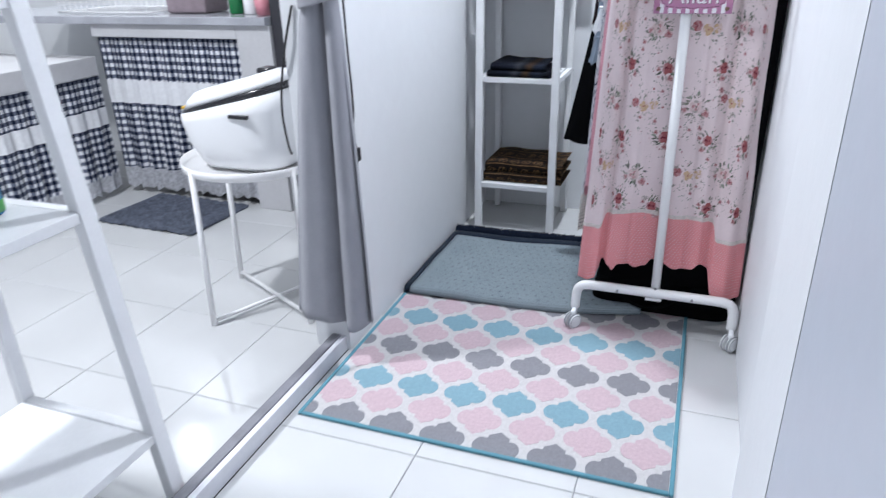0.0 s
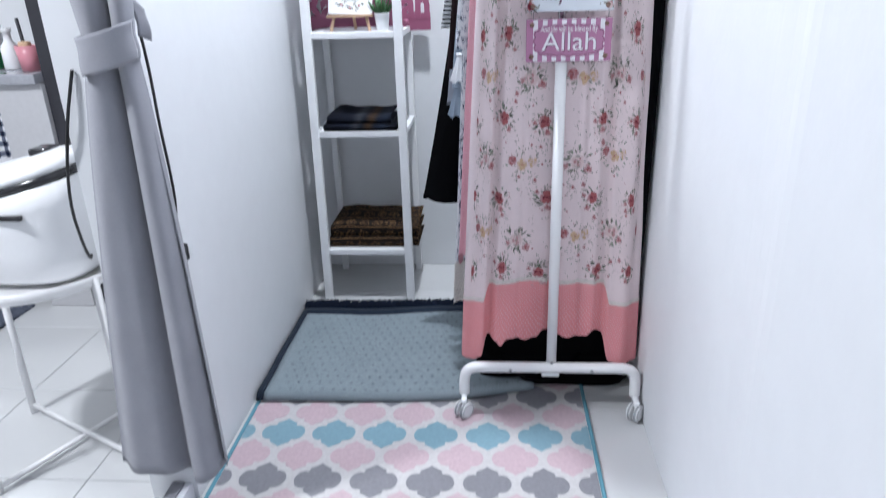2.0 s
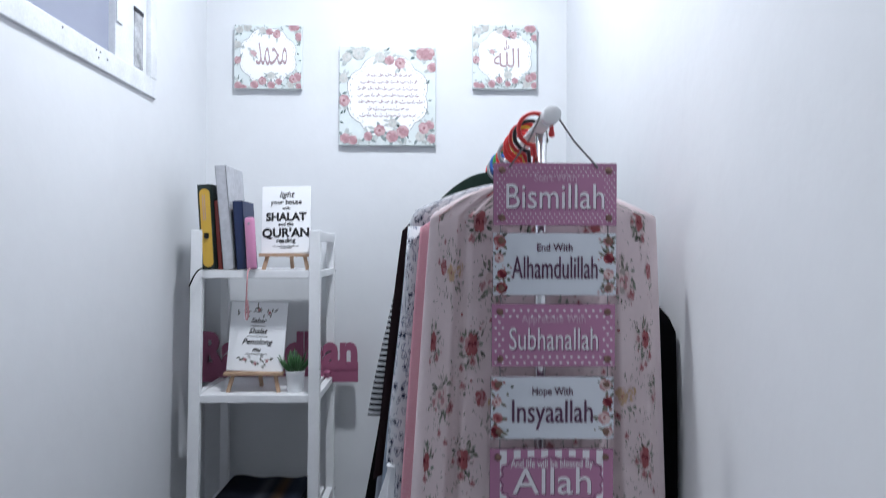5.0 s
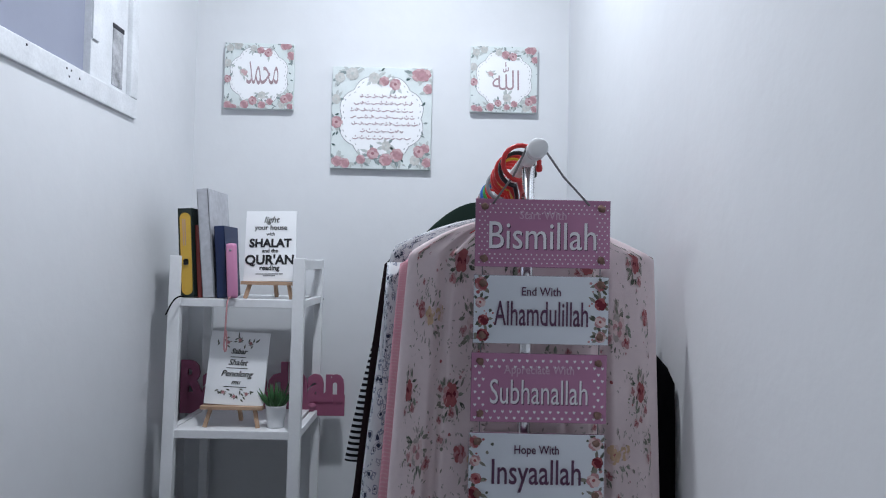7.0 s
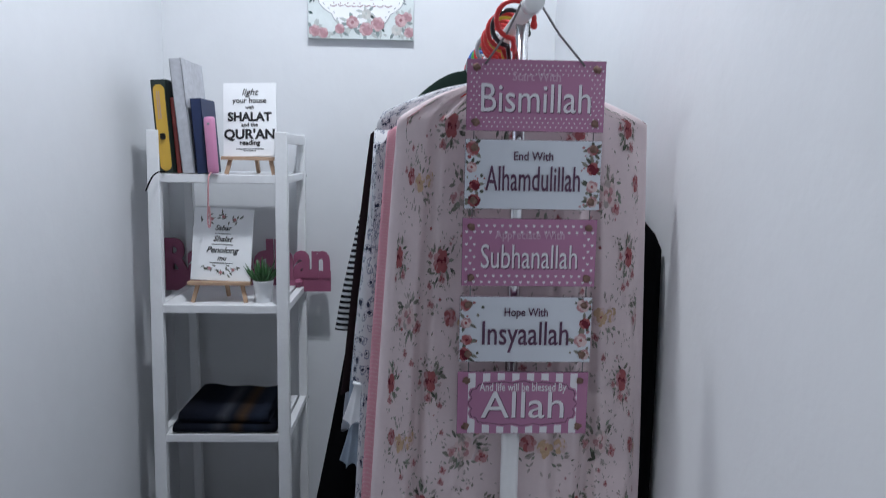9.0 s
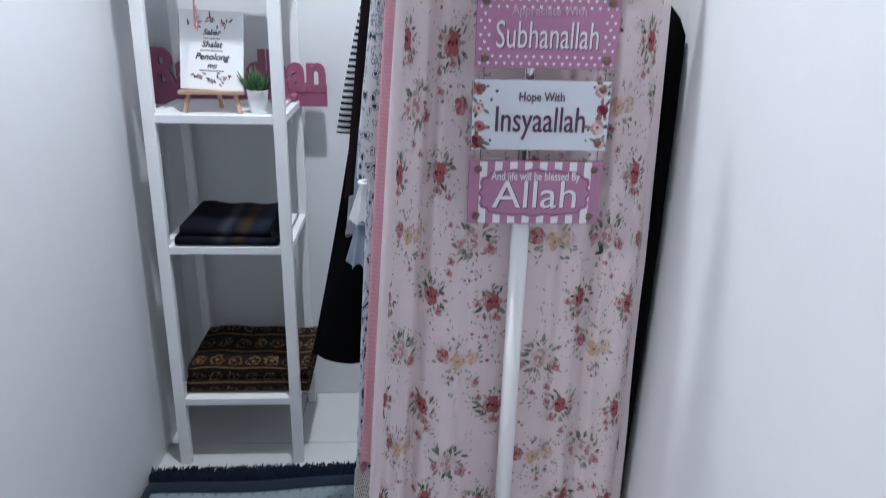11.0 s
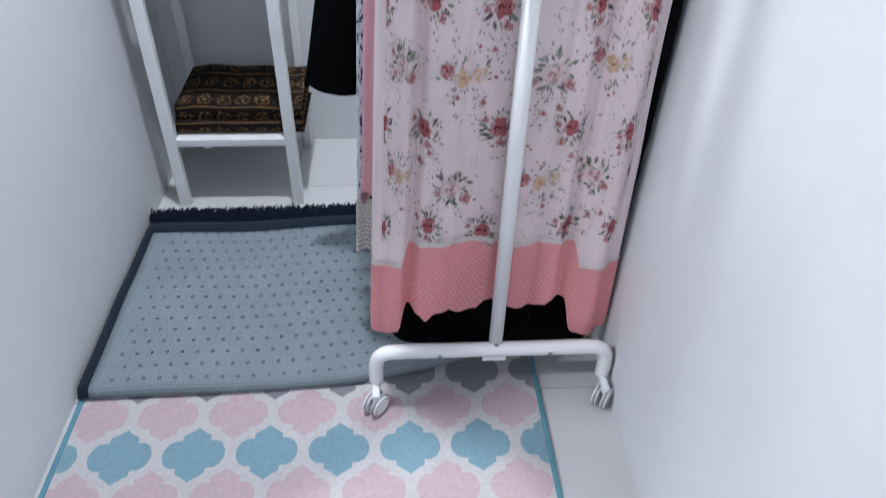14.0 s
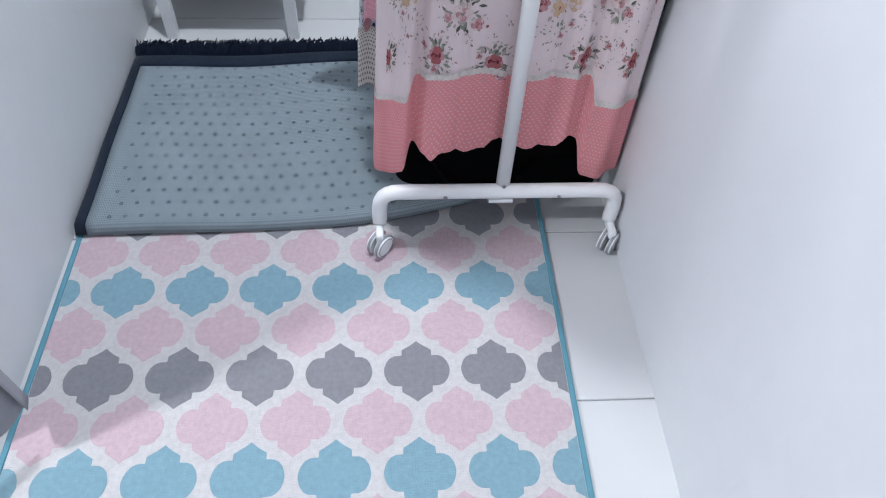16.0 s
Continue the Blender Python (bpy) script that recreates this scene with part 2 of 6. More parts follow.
MAROON = mat("dark_maroon_cloth", (0.017, 0.010, 0.012), 0.95, 0, 0.2, 14, 0.3, 700)
GREYCLOTH = cloth("grey_jersey", (0.26, 0.28, 0.33))
GREENCLOTH = cloth("dark_green_cloth", (0.012, 0.026, 0.02))
STRIPED = striped_cloth("striped_jersey", (0.008, 0.008, 0.01), (0.55, 0.57, 0.6), 0.012)
WHITECLOTH = cloth("white_cotton", (0.74, 0.75, 0.78))
BLUECLOTH = cloth("faded_blue_cotton", (0.24, 0.29, 0.36))
ROSE = mat("print_rose_red", (0.42, 0.13, 0.14), 0.9, 0, 0.25, 160, 0, 100)
ROSEDEEP = mat("print_rose_deep", (0.17, 0.03, 0.045), 0.9, 0, 0.2, 160, 0, 100)
ROSEPINK = mat("print_rose_pink", (0.56, 0.30, 0.32), 0.9, 0, 0.25, 160, 0, 100)
ROSEPALE = mat("print_rose_pale", (0.76, 0.60, 0.60), 0.9, 0, 0.2, 160, 0, 100)
ROSEGOLD = mat("print_rose_gold", (0.66, 0.46, 0.31), 0.9, 0, 0.25, 160, 0, 100)
LEAF = mat("print_leaf_grey", (0.27, 0.26, 0.22), 0.9, 0, 0.3, 160, 0, 100)
LEAFPALE = mat("print_leaf_pale", (0.50, 0.43, 0.41), 0.9, 0, 0.3, 160, 0, 100)
LEAFDARK = mat("print_leaf_dark", (0.12, 0.13, 0.105), 0.9, 0, 0.3, 160, 0, 100)
PICFLOWERS = [mat("picture_" + n, c, 0.6, 0, 0.3, 120, 0, 100) for n, c in (("rose", (0.46, 0.25, 0.28)), ("rose_deep", (0.32, 0.13, 0.16)), ("rose_pink", (0.60, 0.40, 0.42)), ("rose_pale", (0.60, 0.60, 0.58)), ("cream", (0.62, 0.55, 0.45)), ("leaf", (0.26, 0.32, 0.32)), ("leaf_pale", (0.52, 0.56, 0.55)), ("leaf_dark", (0.045, 0.10, 0.10)))]
LEAFGREEN = mat("print_leaf_green", (0.30, 0.33, 0.27), 0.9, 0, 0.3, 160, 0, 100)
for m in (BLACKCLOTH, MAROON, FRINGE, MATBIND):
    m.node_tree.nodes["Principled BSDF"].inputs["Specular IOR Level"].default_value = 0.05
FLOWERS = [ROSE, ROSEDEEP, ROSEPINK, ROSEPALE, ROSEGOLD, LEAF, LEAFPALE, LEAFDARK, LEAFGREEN]
SIGNPINK = mat("mauve_sign_print", (0.46, 0.20, 0.34), 0.3, 0, 0.05, 10, 0.02, 200)
SIGNWHITE = mat("white_sign_print", (0.70, 0.74, 0.80), 0.3, 0, 0.03, 10, 0.02, 200)
SIGNEDGE = mat("mauve_sign_edge", (0.16, 0.07, 0.12), 0.5)
INK = mat("plum_ink", (0.10, 0.035, 0.085), 0.5, 0, 0.05)
PALEINK = mat("white_ink", (0.82, 0.80, 0.84), 0.5, 0, 0.03)
SOFTINK = mat("pale_pink_ink", (0.62, 0.42, 0.55), 0.5, 0, 0.03)
BLACKINK = mat("black_ink", (0.008, 0.008, 0.01), 0.5, 0, 0.05)
PAPER = mat("white_board", (0.87, 0.88, 0.90), 0.5, 0, 0.03, 12, 0.03, 200)
CANVAS = mat("mint_print_board", (0.70, 0.76, 0.76), 0.5, 0, 0.12, 18, 0.05, 200)
PINE = mat("pale_pine", (0.50, 0.33, 0.22), 0.6, 0, 0.2, 25, 0.2, 140)
MAUVEWOOD = mat("mauve_painted_board", (0.30, 0.085, 0.16), 0.5, 0, 0.08, 12, 0.05, 150)
GOLD = mat("yellow_book_spine", (0.62, 0.38, 0.05), 0.45, 0, 0.1, 30, 0.05, 100)
DARKGREEN = mat("dark_green_cover", (0.012, 0.025, 0.022), 0.5, 0, 0.1)
SILVERBOOK = mat("silver_grey_cover", (0.50, 0.51, 0.55), 0.5, 0, 0.25, 60, 0.1, 150)
NAVY = mat("navy_cover", (0.012, 0.025, 0.085), 0.5, 0, 0.1)
PINKPLASTIC = mat("pink_plastic", (0.60, 0.25, 0.42), 0.35, 0, 0.05)
REDBOOK = mat("red_cover", (0.34, 0.06, 0.05), 0.5, 0, 0.15)
PAGES = mat("page_block", (0.62, 0.60, 0.56), 0.8, 0, 0.15, 200)
RED = mat("red_plastic", (0.62, 0.03, 0.03), 0.35, 0, 0.05)
YELLOWPLASTIC = mat("yellow_plastic", (0.62, 0.45, 0.03), 0.35, 0, 0.05)
BLUE = mat("blue_plastic", (0.03, 0.12, 0.42), 0.35, 0, 0.05)
GREEN = mat("green_plastic", (0.05, 0.30, 0.06), 0.35, 0, 0.05)
BATIK = batik_cloth("brown_batik", (0.012, 0.008, 0.007), (0.155, 0.088, 0.040), (0.055, 0.027, 0.014))
SARONG = banded_cloth("navy_woven_sarong", 0.27, ((0.0, (0.004, 0.005, 0.010)), (0.34, (0.005, 0.007, 0.015)), (0.44, (0.036, 0.040, 0.050)), (0.52, (0.005, 0.007, 0.014)), (0.62, (0.042, 0.024, 0.012)), (0.70, (0.007, 0.010, 0.020)), (0.80, (0.012, 0.017, 0.030)), (0.90, (0.004, 0.005, 0.010))))
GINGHAM = check_cloth("navy_check_cotton", (0.008, 0.012, 0.028), (0.13, 0.145, 0.20), (0.72, 0.73, 0.76), 0.036)
EYELET = mat("white_eyelet_band", (0.74, 0.75, 0.78), 0.9, 0, 0.12, 60, 0.6, 300)
LACEGREY = mat("white_lace_edge", (0.50, 0.51, 0.55), 0.95, 0, 0.5, 70, 0.9, 260)
CEMENT = mat("painted_cement", (0.52, 0.52, 0.54), 0.7, 0, 0.12, 4, 0.4, 50)
WORKTOP = mat("glossy_counter_tile", (0.40, 0.41, 0.45), 0.15, 0, 0.25, 9, 0.05, 60)
# pillar paint and brush; also colours the sheet used as shade under the counter
CHARCOAL = mat("charcoal_paint_and_shade", (0.028, 0.028, 0.036), 0.5, 0, 0.15)
FLOORMAT = mat("slate_chenille", (0.11, 0.125, 0.165), 0.95, 0, 0.65, 38, 1.0, 160)
SOAP = mat("green_soap", (0.01, 0.16, 0.05), 0.2, 0, 0.05)
PINKCUP = mat("rose_plastic", (0.62, 0.25, 0.30), 0.3, 0, 0.05)
SUCCULENT = mat("succulent_leaf", (0.035, 0.11, 0.035), 0.5, 0, 0.3, 60)
CORD = mat("black_cable", (0.012, 0.012, 0.014), 0.45, 0, 0.1)
KNOT = mat("brown_cord_knot", (0.27, 0.17, 0.14), 0.9, 0, 0.5, 120, 0.8, 300)
TWINE = mat("grey_cord", (0.24, 0.23, 0.24), 0.9, 0, 0.2, 200)
SEAGLASS = mat("blue_bottle", (0.05, 0.22, 0.40), 0.2, 0, 0.1)
MACHINE = mat("dark_appliance_panel", (0.02, 0.02, 0.025), 0.2, 0, 0.1)
AMBER = mat("amber_panel", (0.55, 0.33, 0.02), 0.4, 0, 0.1)
LAMPGLASS = mat("opal_lamp", (0.9, 0.9, 0.9), 0.4)
LAMPGLASS.node_tree.nodes["Principled BSDF"].inputs["Emission Color"].default_value = (0.9, 0.95, 1, 1)
LAMPGLASS.node_tree.nodes["Principled BSDF"].inputs["Emission Strength"].default_value = 4.0

# ---- mesh helpers ----
ORIGIN = {}


def thing(name, base, label, category, group="", kind=""):
    """An empty at base that parents the parts of one thing."""
    ob = tagged(new(name), label, category, group, kind)
    ob.location = base
    ob.empty_display_size = 0.05
    ORIGIN[ob] = Vector(base)
    return ob


def mesh_of(name, bm, mats, origin, smooth):
    bmesh.ops.translate(bm, verts=bm.verts, vec=-origin)
    me = bpy.data.meshes.new(name)
    for f in bm.faces:
        f.smooth = smooth
    bm.to_mesh(me)
    bm.free()
    for m in mats if isinstance(mats, (list, tuple)) else [mats]:
        me.materials.append(m)
    return me


def part(name, bm, material, parent, label="", smooth=True):
    """One mesh object under a thing or under a part; bm is in world places."""
    ob = new(name, mesh_of(name, bm, material, ORIGIN[parent], smooth))
    ob.parent = parent
    ORIGIN[ob] = ORIGIN[parent]
    return tagged(ob, label)


def solo(name, bm, material, label="", category="", kind="", group="", smooth=True):
    """A top-level thing of one mesh, its origin at its base."""
    co = [v.co for v in bm.verts]
    base = Vector(((min(c.x for c in co) + max(c.x for c in co)) / 2, (min(c.y for c in co) + max(c.y for c in co)) / 2, min(c.z for c in co)))
    ob = new(name, mesh_of(name, bm, material, base, smooth))
    ob.location = base
    ORIGIN[ob] = base
    return tagged(ob, label, category, group, kind)


def auto(ob, angle=35):
    """Flat faces with soft bevels: sharp edges by angle."""
    me = ob.data
    bm = bmesh.new()
    bm.from_mesh(me)
    for e in bm.edges:
        e.smooth = not (e.is_manifold and e.calc_face_angle(0) > radians(angle))
    bm.to_mesh(me)
    bm.free()
    return ob


def boxes(*spans, bevel=0.002, bm=None):
    """Boxes (x0, x1, y0, y1, z0, z1) with bevelled edges in one bmesh."""
    bm = bm or bmesh.new()
    for x0, x1, y0, y1, z0, z1 in spans:
        made = bmesh.ops.create_cube(bm, size=1)["verts"]
        bmesh.ops.scale(bm, verts=made, vec=(x1 - x0, y1 - y0, z1 - z0))
        bmesh.ops.translate(bm, verts=made, vec=((x0 + x1) / 2, (y0 + y1) / 2, (z0 + z1) / 2))
        if bevel:
            edges = list({e for v in made for e in v.link_edges})
            bmesh.ops.bevel(bm, geom=edges, offset=bevel, segments=2, affect="EDGES", profile=0.6)
    return bm


def sweep(points, radius, sides=10, bm=None, closed=False, smooth_corners=0):
    """A tube along points; radius a number or one a point."""
    bm = bm or bmesh.new()
    pts = [Vector(p) for p in points]
    for _ in range(smooth_corners):
        out = [pts[0]]
        for a, b in zip(pts, pts[1:]):
            out += [a.lerp(b, 0.25), a.lerp(b, 0.75)]
        pts = out + [pts[-1]]
    n = len(pts)
    rad = [radius] * n if isinstance(radius, (int, float)) else list(radius)
    rings, side = [], None
    for i, p in enumerate(pts):
        d = (pts[(i + 1) % n] - pts[i - 1]) if closed else (pts[min(i + 1, n - 1)] - pts[max(i - 1, 0)])
        d.normalize()
        side = d.orthogonal().normalized() if side is None else (side - d * side.dot(d)).normalized()
        up = d.cross(side)
        rings.append([bm.verts.new(p + (side * math.cos(a) + up * math.sin(a)) * rad[i]) for a in (2 * math.pi * k / sides for k in range(sides))])
    for i in range(n if closed else n - 1):
        a, b = rings[i], rings[(i + 1) % n]
        for k in range(sides):
            bm.faces.new((a[k], a[(k + 1) % sides], b[(k + 1) % sides], b[k]))
    if not closed:
        bm.faces.new(rings[0][::-1])
        bm.faces.new(rings[-1])
    return bm


def lathe(profile, centre, sides=28, bm=None):
    """A turned body from (radius, height) pairs round an upright axis."""
    bm = bm or bmesh.new()
    rings = []
    for r, z in profile:
        rings.append([bm.verts.new((centre[0] + r * math.cos(a), centre[1] + r * math.sin(a), centre[2] + z)) for a in (2 * math.pi * k / sides for k in range(sides))])
    for a, b in zip(rings, rings[1:]):
        for k in range(sides):
            bm.faces.new((a[k], a[(k + 1) % sides], b[(k + 1) % sides], b[k]))
    bm.faces.new(rings[0][::-1])
    bm.faces.new(rings[-1])
    return bm


def sheet(fn, nu, nv, bm=None, scale=(1, 1), index=0):
    """A grid of faces from fn(u, v), with UVs in metres."""
    bm = bm or bmesh.new()
    uv = bm.loops.layers.uv.verify()
    vs = [[bm.verts.new(fn(i / nu, j / nv)) for j in range(nv + 1)] for i in range(nu + 1)]
    for i in range(nu):
        for j in range(nv):
            f = bm.faces.new((vs[i][j], vs[i + 1][j], vs[i + 1][j + 1], vs[i][j + 1]))
            f.material_index = index
            for lp, (a, b) in zip(f.loops, ((i, j), (i + 1, j), (i + 1, j + 1), (i, j + 1))):
                lp[uv].uv = (a / nu * scale[0], b / nv * scale[1])
    return bm


def thicken(bm, depth, up=None):
    """Gives an open sheet a second side, depth below its face; up: the way its face looks."""
    uv = bm.loops.layers.uv.verify()
    bm.normal_update()
    if up is not None and sum((f.normal * f.calc_area() for f in bm.faces), Vector()).dot(Vector(up)) < 0:
        for f in list(bm.faces):
            f.normal_flip()
        bm.normal_update()
    faces, rim = list(bm.faces), [e for e in bm.edges if len(e.link_faces) == 1]
    twin = {v: bm.verts.new(v.co - v.normal * depth) for v in list(bm.verts)}
    for f in faces:
        g = bm.faces.new([twin[v] for v in reversed(f.verts)])
        g.material_index = f.material_index
        for lp, src in zip(g.loops, reversed(f.loops)):
            lp[uv].uv = src[uv].uv
    for e in rim:
        a, b = e.link_loops[0].vert, e.link_loops[0].link_loop_next.vert
        bm.faces.new((b, a, twin[a], twin[b]))
    return bm


def fan(bm, place, outline, lift, index):
    """A small printed shape: outline in the print's (u, v), laid by place(u, v, lift)."""
    cu, cv = sum(p[0] for p in outline) / len(outline), sum(p[1] for p in outline) / len(outline)
    mid = bm.verts.new(place(cu, cv, lift))
    ring = [bm.verts.new(place(u, v, lift)) for u, v in outline]
    for a, b in zip(ring, ring[1:] + ring[:1]):
        bm.faces.new((mid, a, b)).material_index = index


def blob(rng, cu, cv, r, n=9, rough=0.2):
    ph = rng.random() * 6.28
    return [(cu + r * (1 + rng.uniform(-rough, rough)) * math.cos(ph + 6.2832 * k / n), cv + r * (1 + rng.uniform(-rough, rough)) * math.sin(ph + 6.2832 * k / n)) for k in range(n)]


def leaf_shape(cu, cv, angle, length, width):
    c, s = math.cos(angle), math.sin(angle)
    out = []
    for a, w in ((0, 0), (0.3, 0.8), (0.6, 0.9), (1, 0), (0.6, -0.9), (0.3, -0.8)):
        x, y = a * length, w * width / 2
        out.append((cu + x * c - y * s, cv + x * s + y * c))
    return out


def rose(bm, place, rng, cu, cv, r, tones, leaves=(5, 6), lift=0.0008):
    """A printed rose: leaves, ragged outer petals, inner petals, heart. tones: outer, inner, heart."""
    for k in range(rng.randint(3, 6)):
        a = rng.random() * 6.28
        fan(bm, place, leaf_shape(cu + 0.6 * r * math.cos(a), cv + 0.6 * r * math.sin(a), a + rng.uniform(-0.5, 0.5), r * rng.uniform(0.9, 1.6), r * 0.55), lift + 0.00003 * k, rng.choice(leaves))
    for k in range(7):
        a = 6.28 * k / 7 + rng.uniform(-0.25, 0.25)
        fan(bm, place, blob(rng, cu + 0.48 * r * math.cos(a), cv + 0.48 * r * math.sin(a), r * 0.48, 8, 0.15), lift * 1.3 + 0.00003 * k, tones[0] if k % 3 else tones[1])
    for k in range(4):
        a = 6.28 * k / 4 + rng.uniform(-0.4, 0.4)
        fan(bm, place, blob(rng, cu + 0.3 * r * math.cos(a), cv + 0.3 * r * math.sin(a), r * 0.32, 7), lift * 1.8 + 0.00003 * k, tones[1])
    fan(bm, place, blob(rng, cu, cv, r * 0.24, 7), lift * 2.3, tones[2])


def letters(text, size, centre, align="CENTER", bold=0.0, shear=0.0, depth=0.0006, width=0.0, height=0.0):
    """Raised lettering as a bmesh, upright on a face that looks along -y, its baseline centre at `centre`; width, height: squeezed to these."""
    data = bpy.data.curves.new("lettering", "FONT")
    data.body, data.size, data.align_x, data.extrude, data.offset, data.shear, data.resolution_u = text, size, align, depth, bold, shear, 3
    ob = new("lettering", data)
    bpy.context.view_layer.update()
    me = bpy.data.meshes.new_from_object(ob.evaluated_get(bpy.context.evaluated_depsgraph_get()))
    bpy.data.objects.remove(ob)
    bm = bmesh.new()
    bm.from_mesh(me)
    bpy.data.meshes.remove(me)
    if width:
        lo, hi = min(v.co.x for v in bm.verts), max(v.co.x for v in bm.verts)
        bmesh.ops.translate(bm, verts=bm.verts, vec=(-(lo + hi) / 2, 0, 0))
        top = max(v.co.y for v in bm.verts)
        bmesh.ops.scale(bm, verts=bm.verts, vec=(width / (hi - lo), height / top if height else 1, 1))
    bmesh.ops.transform(bm, matrix=Matrix.Translation(centre) @ Matrix.Rotation(radians(90), 4, "X"), verts=bm.verts)
    return bm

# ---- structure ----
def structure(name, bm, material, label="", smooth=False):
    return solo(name, bm, material, label, "", "structure", "", smooth)


structure("wall_left", boxes((-0.12, 0, 0, 0.12, 0.0, 2.8), (-0.12, 0, 1.08, 1.5, 0.0, 2.8), (-0.12, 0, 0.12, 1.08, 0.0, 1.825), (-0.12, 0, 0.12, 1.08, 2.4, 2.8), bevel=0), WALL, "white painted plaster partition wall with a window opening")
structure("wall_back", boxes((-0.12, 1.3, 1.5, 1.62, 0, 2.8), bevel=0), WALL, "white painted plaster wall behind the shelf")


def prism(outline, z0, z1):
    bm = bmesh.new()
    low = [bm.verts.new((x, y, z0)) for x, y in outline]
    top = [bm.verts.new((x, y, z1)) for x, y in outline]
    for i in range(len(outline)):
        j = (i + 1) % len(outline)
        bm.faces.new((low[i], low[j], top[j], top[i]))
    bm.faces.new(low[::-1])
    bm.faces.new(top)
    bmesh.ops.recalc_face_normals(bm, faces=bm.faces)
    return bm


structure("wall_right", prism([(1.163, 1.5), (1.163, -0.16), (1.160, -0.23), (1.152, -0.30), (1.141, -0.355), (1.132, -0.385), (1.125, -0.41), (1.119, -0.45), (1.096, -0.905), (1.3, -0.905), (1.3, 1.5)], 0, 2.8), WALL, "white painted plaster wall with a soft worn edge")
structure("trim", boxes((1.106, 1.3, -0.918, -0.905, 0, 2.8), bevel=0), GAP, "dark joint beside the wall end")
structure("door_panel", boxes((1.094, 1.3, -1.62, -0.918, 0.005, 2.1), bevel=0.004), DOORGREY, "grey-blue painted door standing beside the wall end")
structure("wall_east", boxes((1.3, 1.42, -3.3, 1.62, 0, 2.8), (1.115, 1.3, -1.62, -0.918, 2.1, 2.8), (1.115, 1.3, -3.3, -1.62, 0, 2.8), bevel=0), WALL, "white painted plaster wall")
structure("wall_south", boxes((-3.3, 1.3, -3.42, -3.3, 0, 2.8), bevel=0), WALL, "white painted plaster wall")
structure("wall_west", boxes((-3.42, -3.3, -3.42, 1.88, 0, 2.8), bevel=0), WALL, "white painted plaster wall")
structure("wall_kitchen", boxes((-3.3, -0.12, 1.76, 1.88, 0, 2.8), bevel=0), WALL, "white painted plaster wall behind the kitchen counter")
structure("wall_stub", boxes((-0.755, -0.12, 1.17, 1.76, 0.0, 2.8), bevel=0), WALL, "white painted plaster wall beside the counter")
structure("pillar", boxes((-0.878, -0.755, 1.086, 1.76, 0.0, 2.8), bevel=0.004), CHARCOAL, "narrow charcoal painted pillar at the counter's end")
structure("ceiling", boxes((-3.42, 1.42, -3.42, 1.88, 2.8, 2.9), bevel=0), CEIL, "white painted ceiling")
structure("step_edge", boxes((-0.0295, -0.012, -3.3, -0.0, 0.0, 0.051), bevel=0.002), STEP, "pale side of a low threshold")
structure("step_nosing", boxes((-0.062, -0.030, -3.3, -0.0, 0.0, 0.055), bevel=0.006), NOSING, "worn grey top of a low threshold")


def tile_floor(name, label, x0, y0, nx, ny, step, top, limit):
    slab = structure(name, boxes((*limit, top - 0.06, top - 0.0025), bevel=0), GROUT, label)
    bm = boxes((0.0012, step - 0.0012, 0.0012, step - 0.0012, -0.008, 0), bevel=0)
    top_edges = [e for e in bm.edges if all(v.co.z > -0.001 for v in e.verts)]
    bmesh.ops.bevel(bm, geom=top_edges, offset=0.0014, segments=1, affect="EDGES")
    me = bpy.data.meshes.new("tile")
    bm.to_mesh(me)
    bm.free()
    me.materials.append(TILE)
    for i in range(nx):
        for j in range(ny):
            x, y = x0 + i * step, y0 + j * step
            cx0, cx1 = max(x, limit[0]), min(x + step, limit[1])
            cy0, cy1 = max(y, limit[2]), min(y + step, limit[3])
            if cx1 - cx0 < 0.02 or cy1 - cy0 < 0.02:
                continue
            ob = new("tile", me)
            ob.parent = slab
            kx, ky = (cx1 - cx0) / step, (cy1 - cy0) / step
            ob.matrix_parent_inverse = Matrix.Identity(4)
            ob.location = Vector((cx0, cy0, top)) - ORIGIN[slab]
            ob.scale = (kx, ky, 1)
    return slab


# ---- window in the left wall ----
win = thing("window_1", (-0.06, 0.6, 1.825), "white chipped wooden window with a grey board pane", "", kind="structure")
win["kind"] = "structure"
part("window_frame", boxes((-0.10, 0.008, 0.12, 1.08, 1.813, 1.862), (-0.10, 0.008, 1.045, 1.083, 1.8625, 2.37), (-0.10, 0.008, 0.12, 0.16, 1.8625, 2.37), (-0.10, 0.008, 0.12, 1.083, 2.3705, 2.41), bevel=0.003), CHIPPED, win, smooth=False)
part("sash", boxes((-0.05, -0.004, 0.872, 1.044, 1.863, 2.37), (-0.05, -0.004, 0.161, 0.23, 1.863, 2.37), bevel=0.002), CHIPPED, win, smooth=False)
part("latch_plate", boxes((-0.004, 0.0, 0.872, 0.902, 1.948, 2.2), bevel=0.0015), CHIPPED, win, smooth=False)
part("worn_slot", boxes((-0.0045, -0.002, 0.968, 1.018, 1.872, 2.005), bevel=0), BARE, win, "bare splintered slot in the sash", smooth=False)
part("slot_shadow", boxes((-0.0035, -0.0012, 0.966, 1.02, 2.006, 2.016), bevel=0), GAP, win, smooth=False)
part("pane", boxes((-0.04, -0.02, 0.23, 0.872, 1.863, 2.37), bevel=0), PANE, win, smooth=False)
part("nail_hole", boxes(*[(0.007, 0.0088, y, y + 0.004, z, z + 0.004) for y, z in ((0.755, 1.846), (0.772, 1.846), (0.765, 1.832), (0.805, 1.838), (0.62, 1.85))], bevel=0), GAP, win, smooth=False)

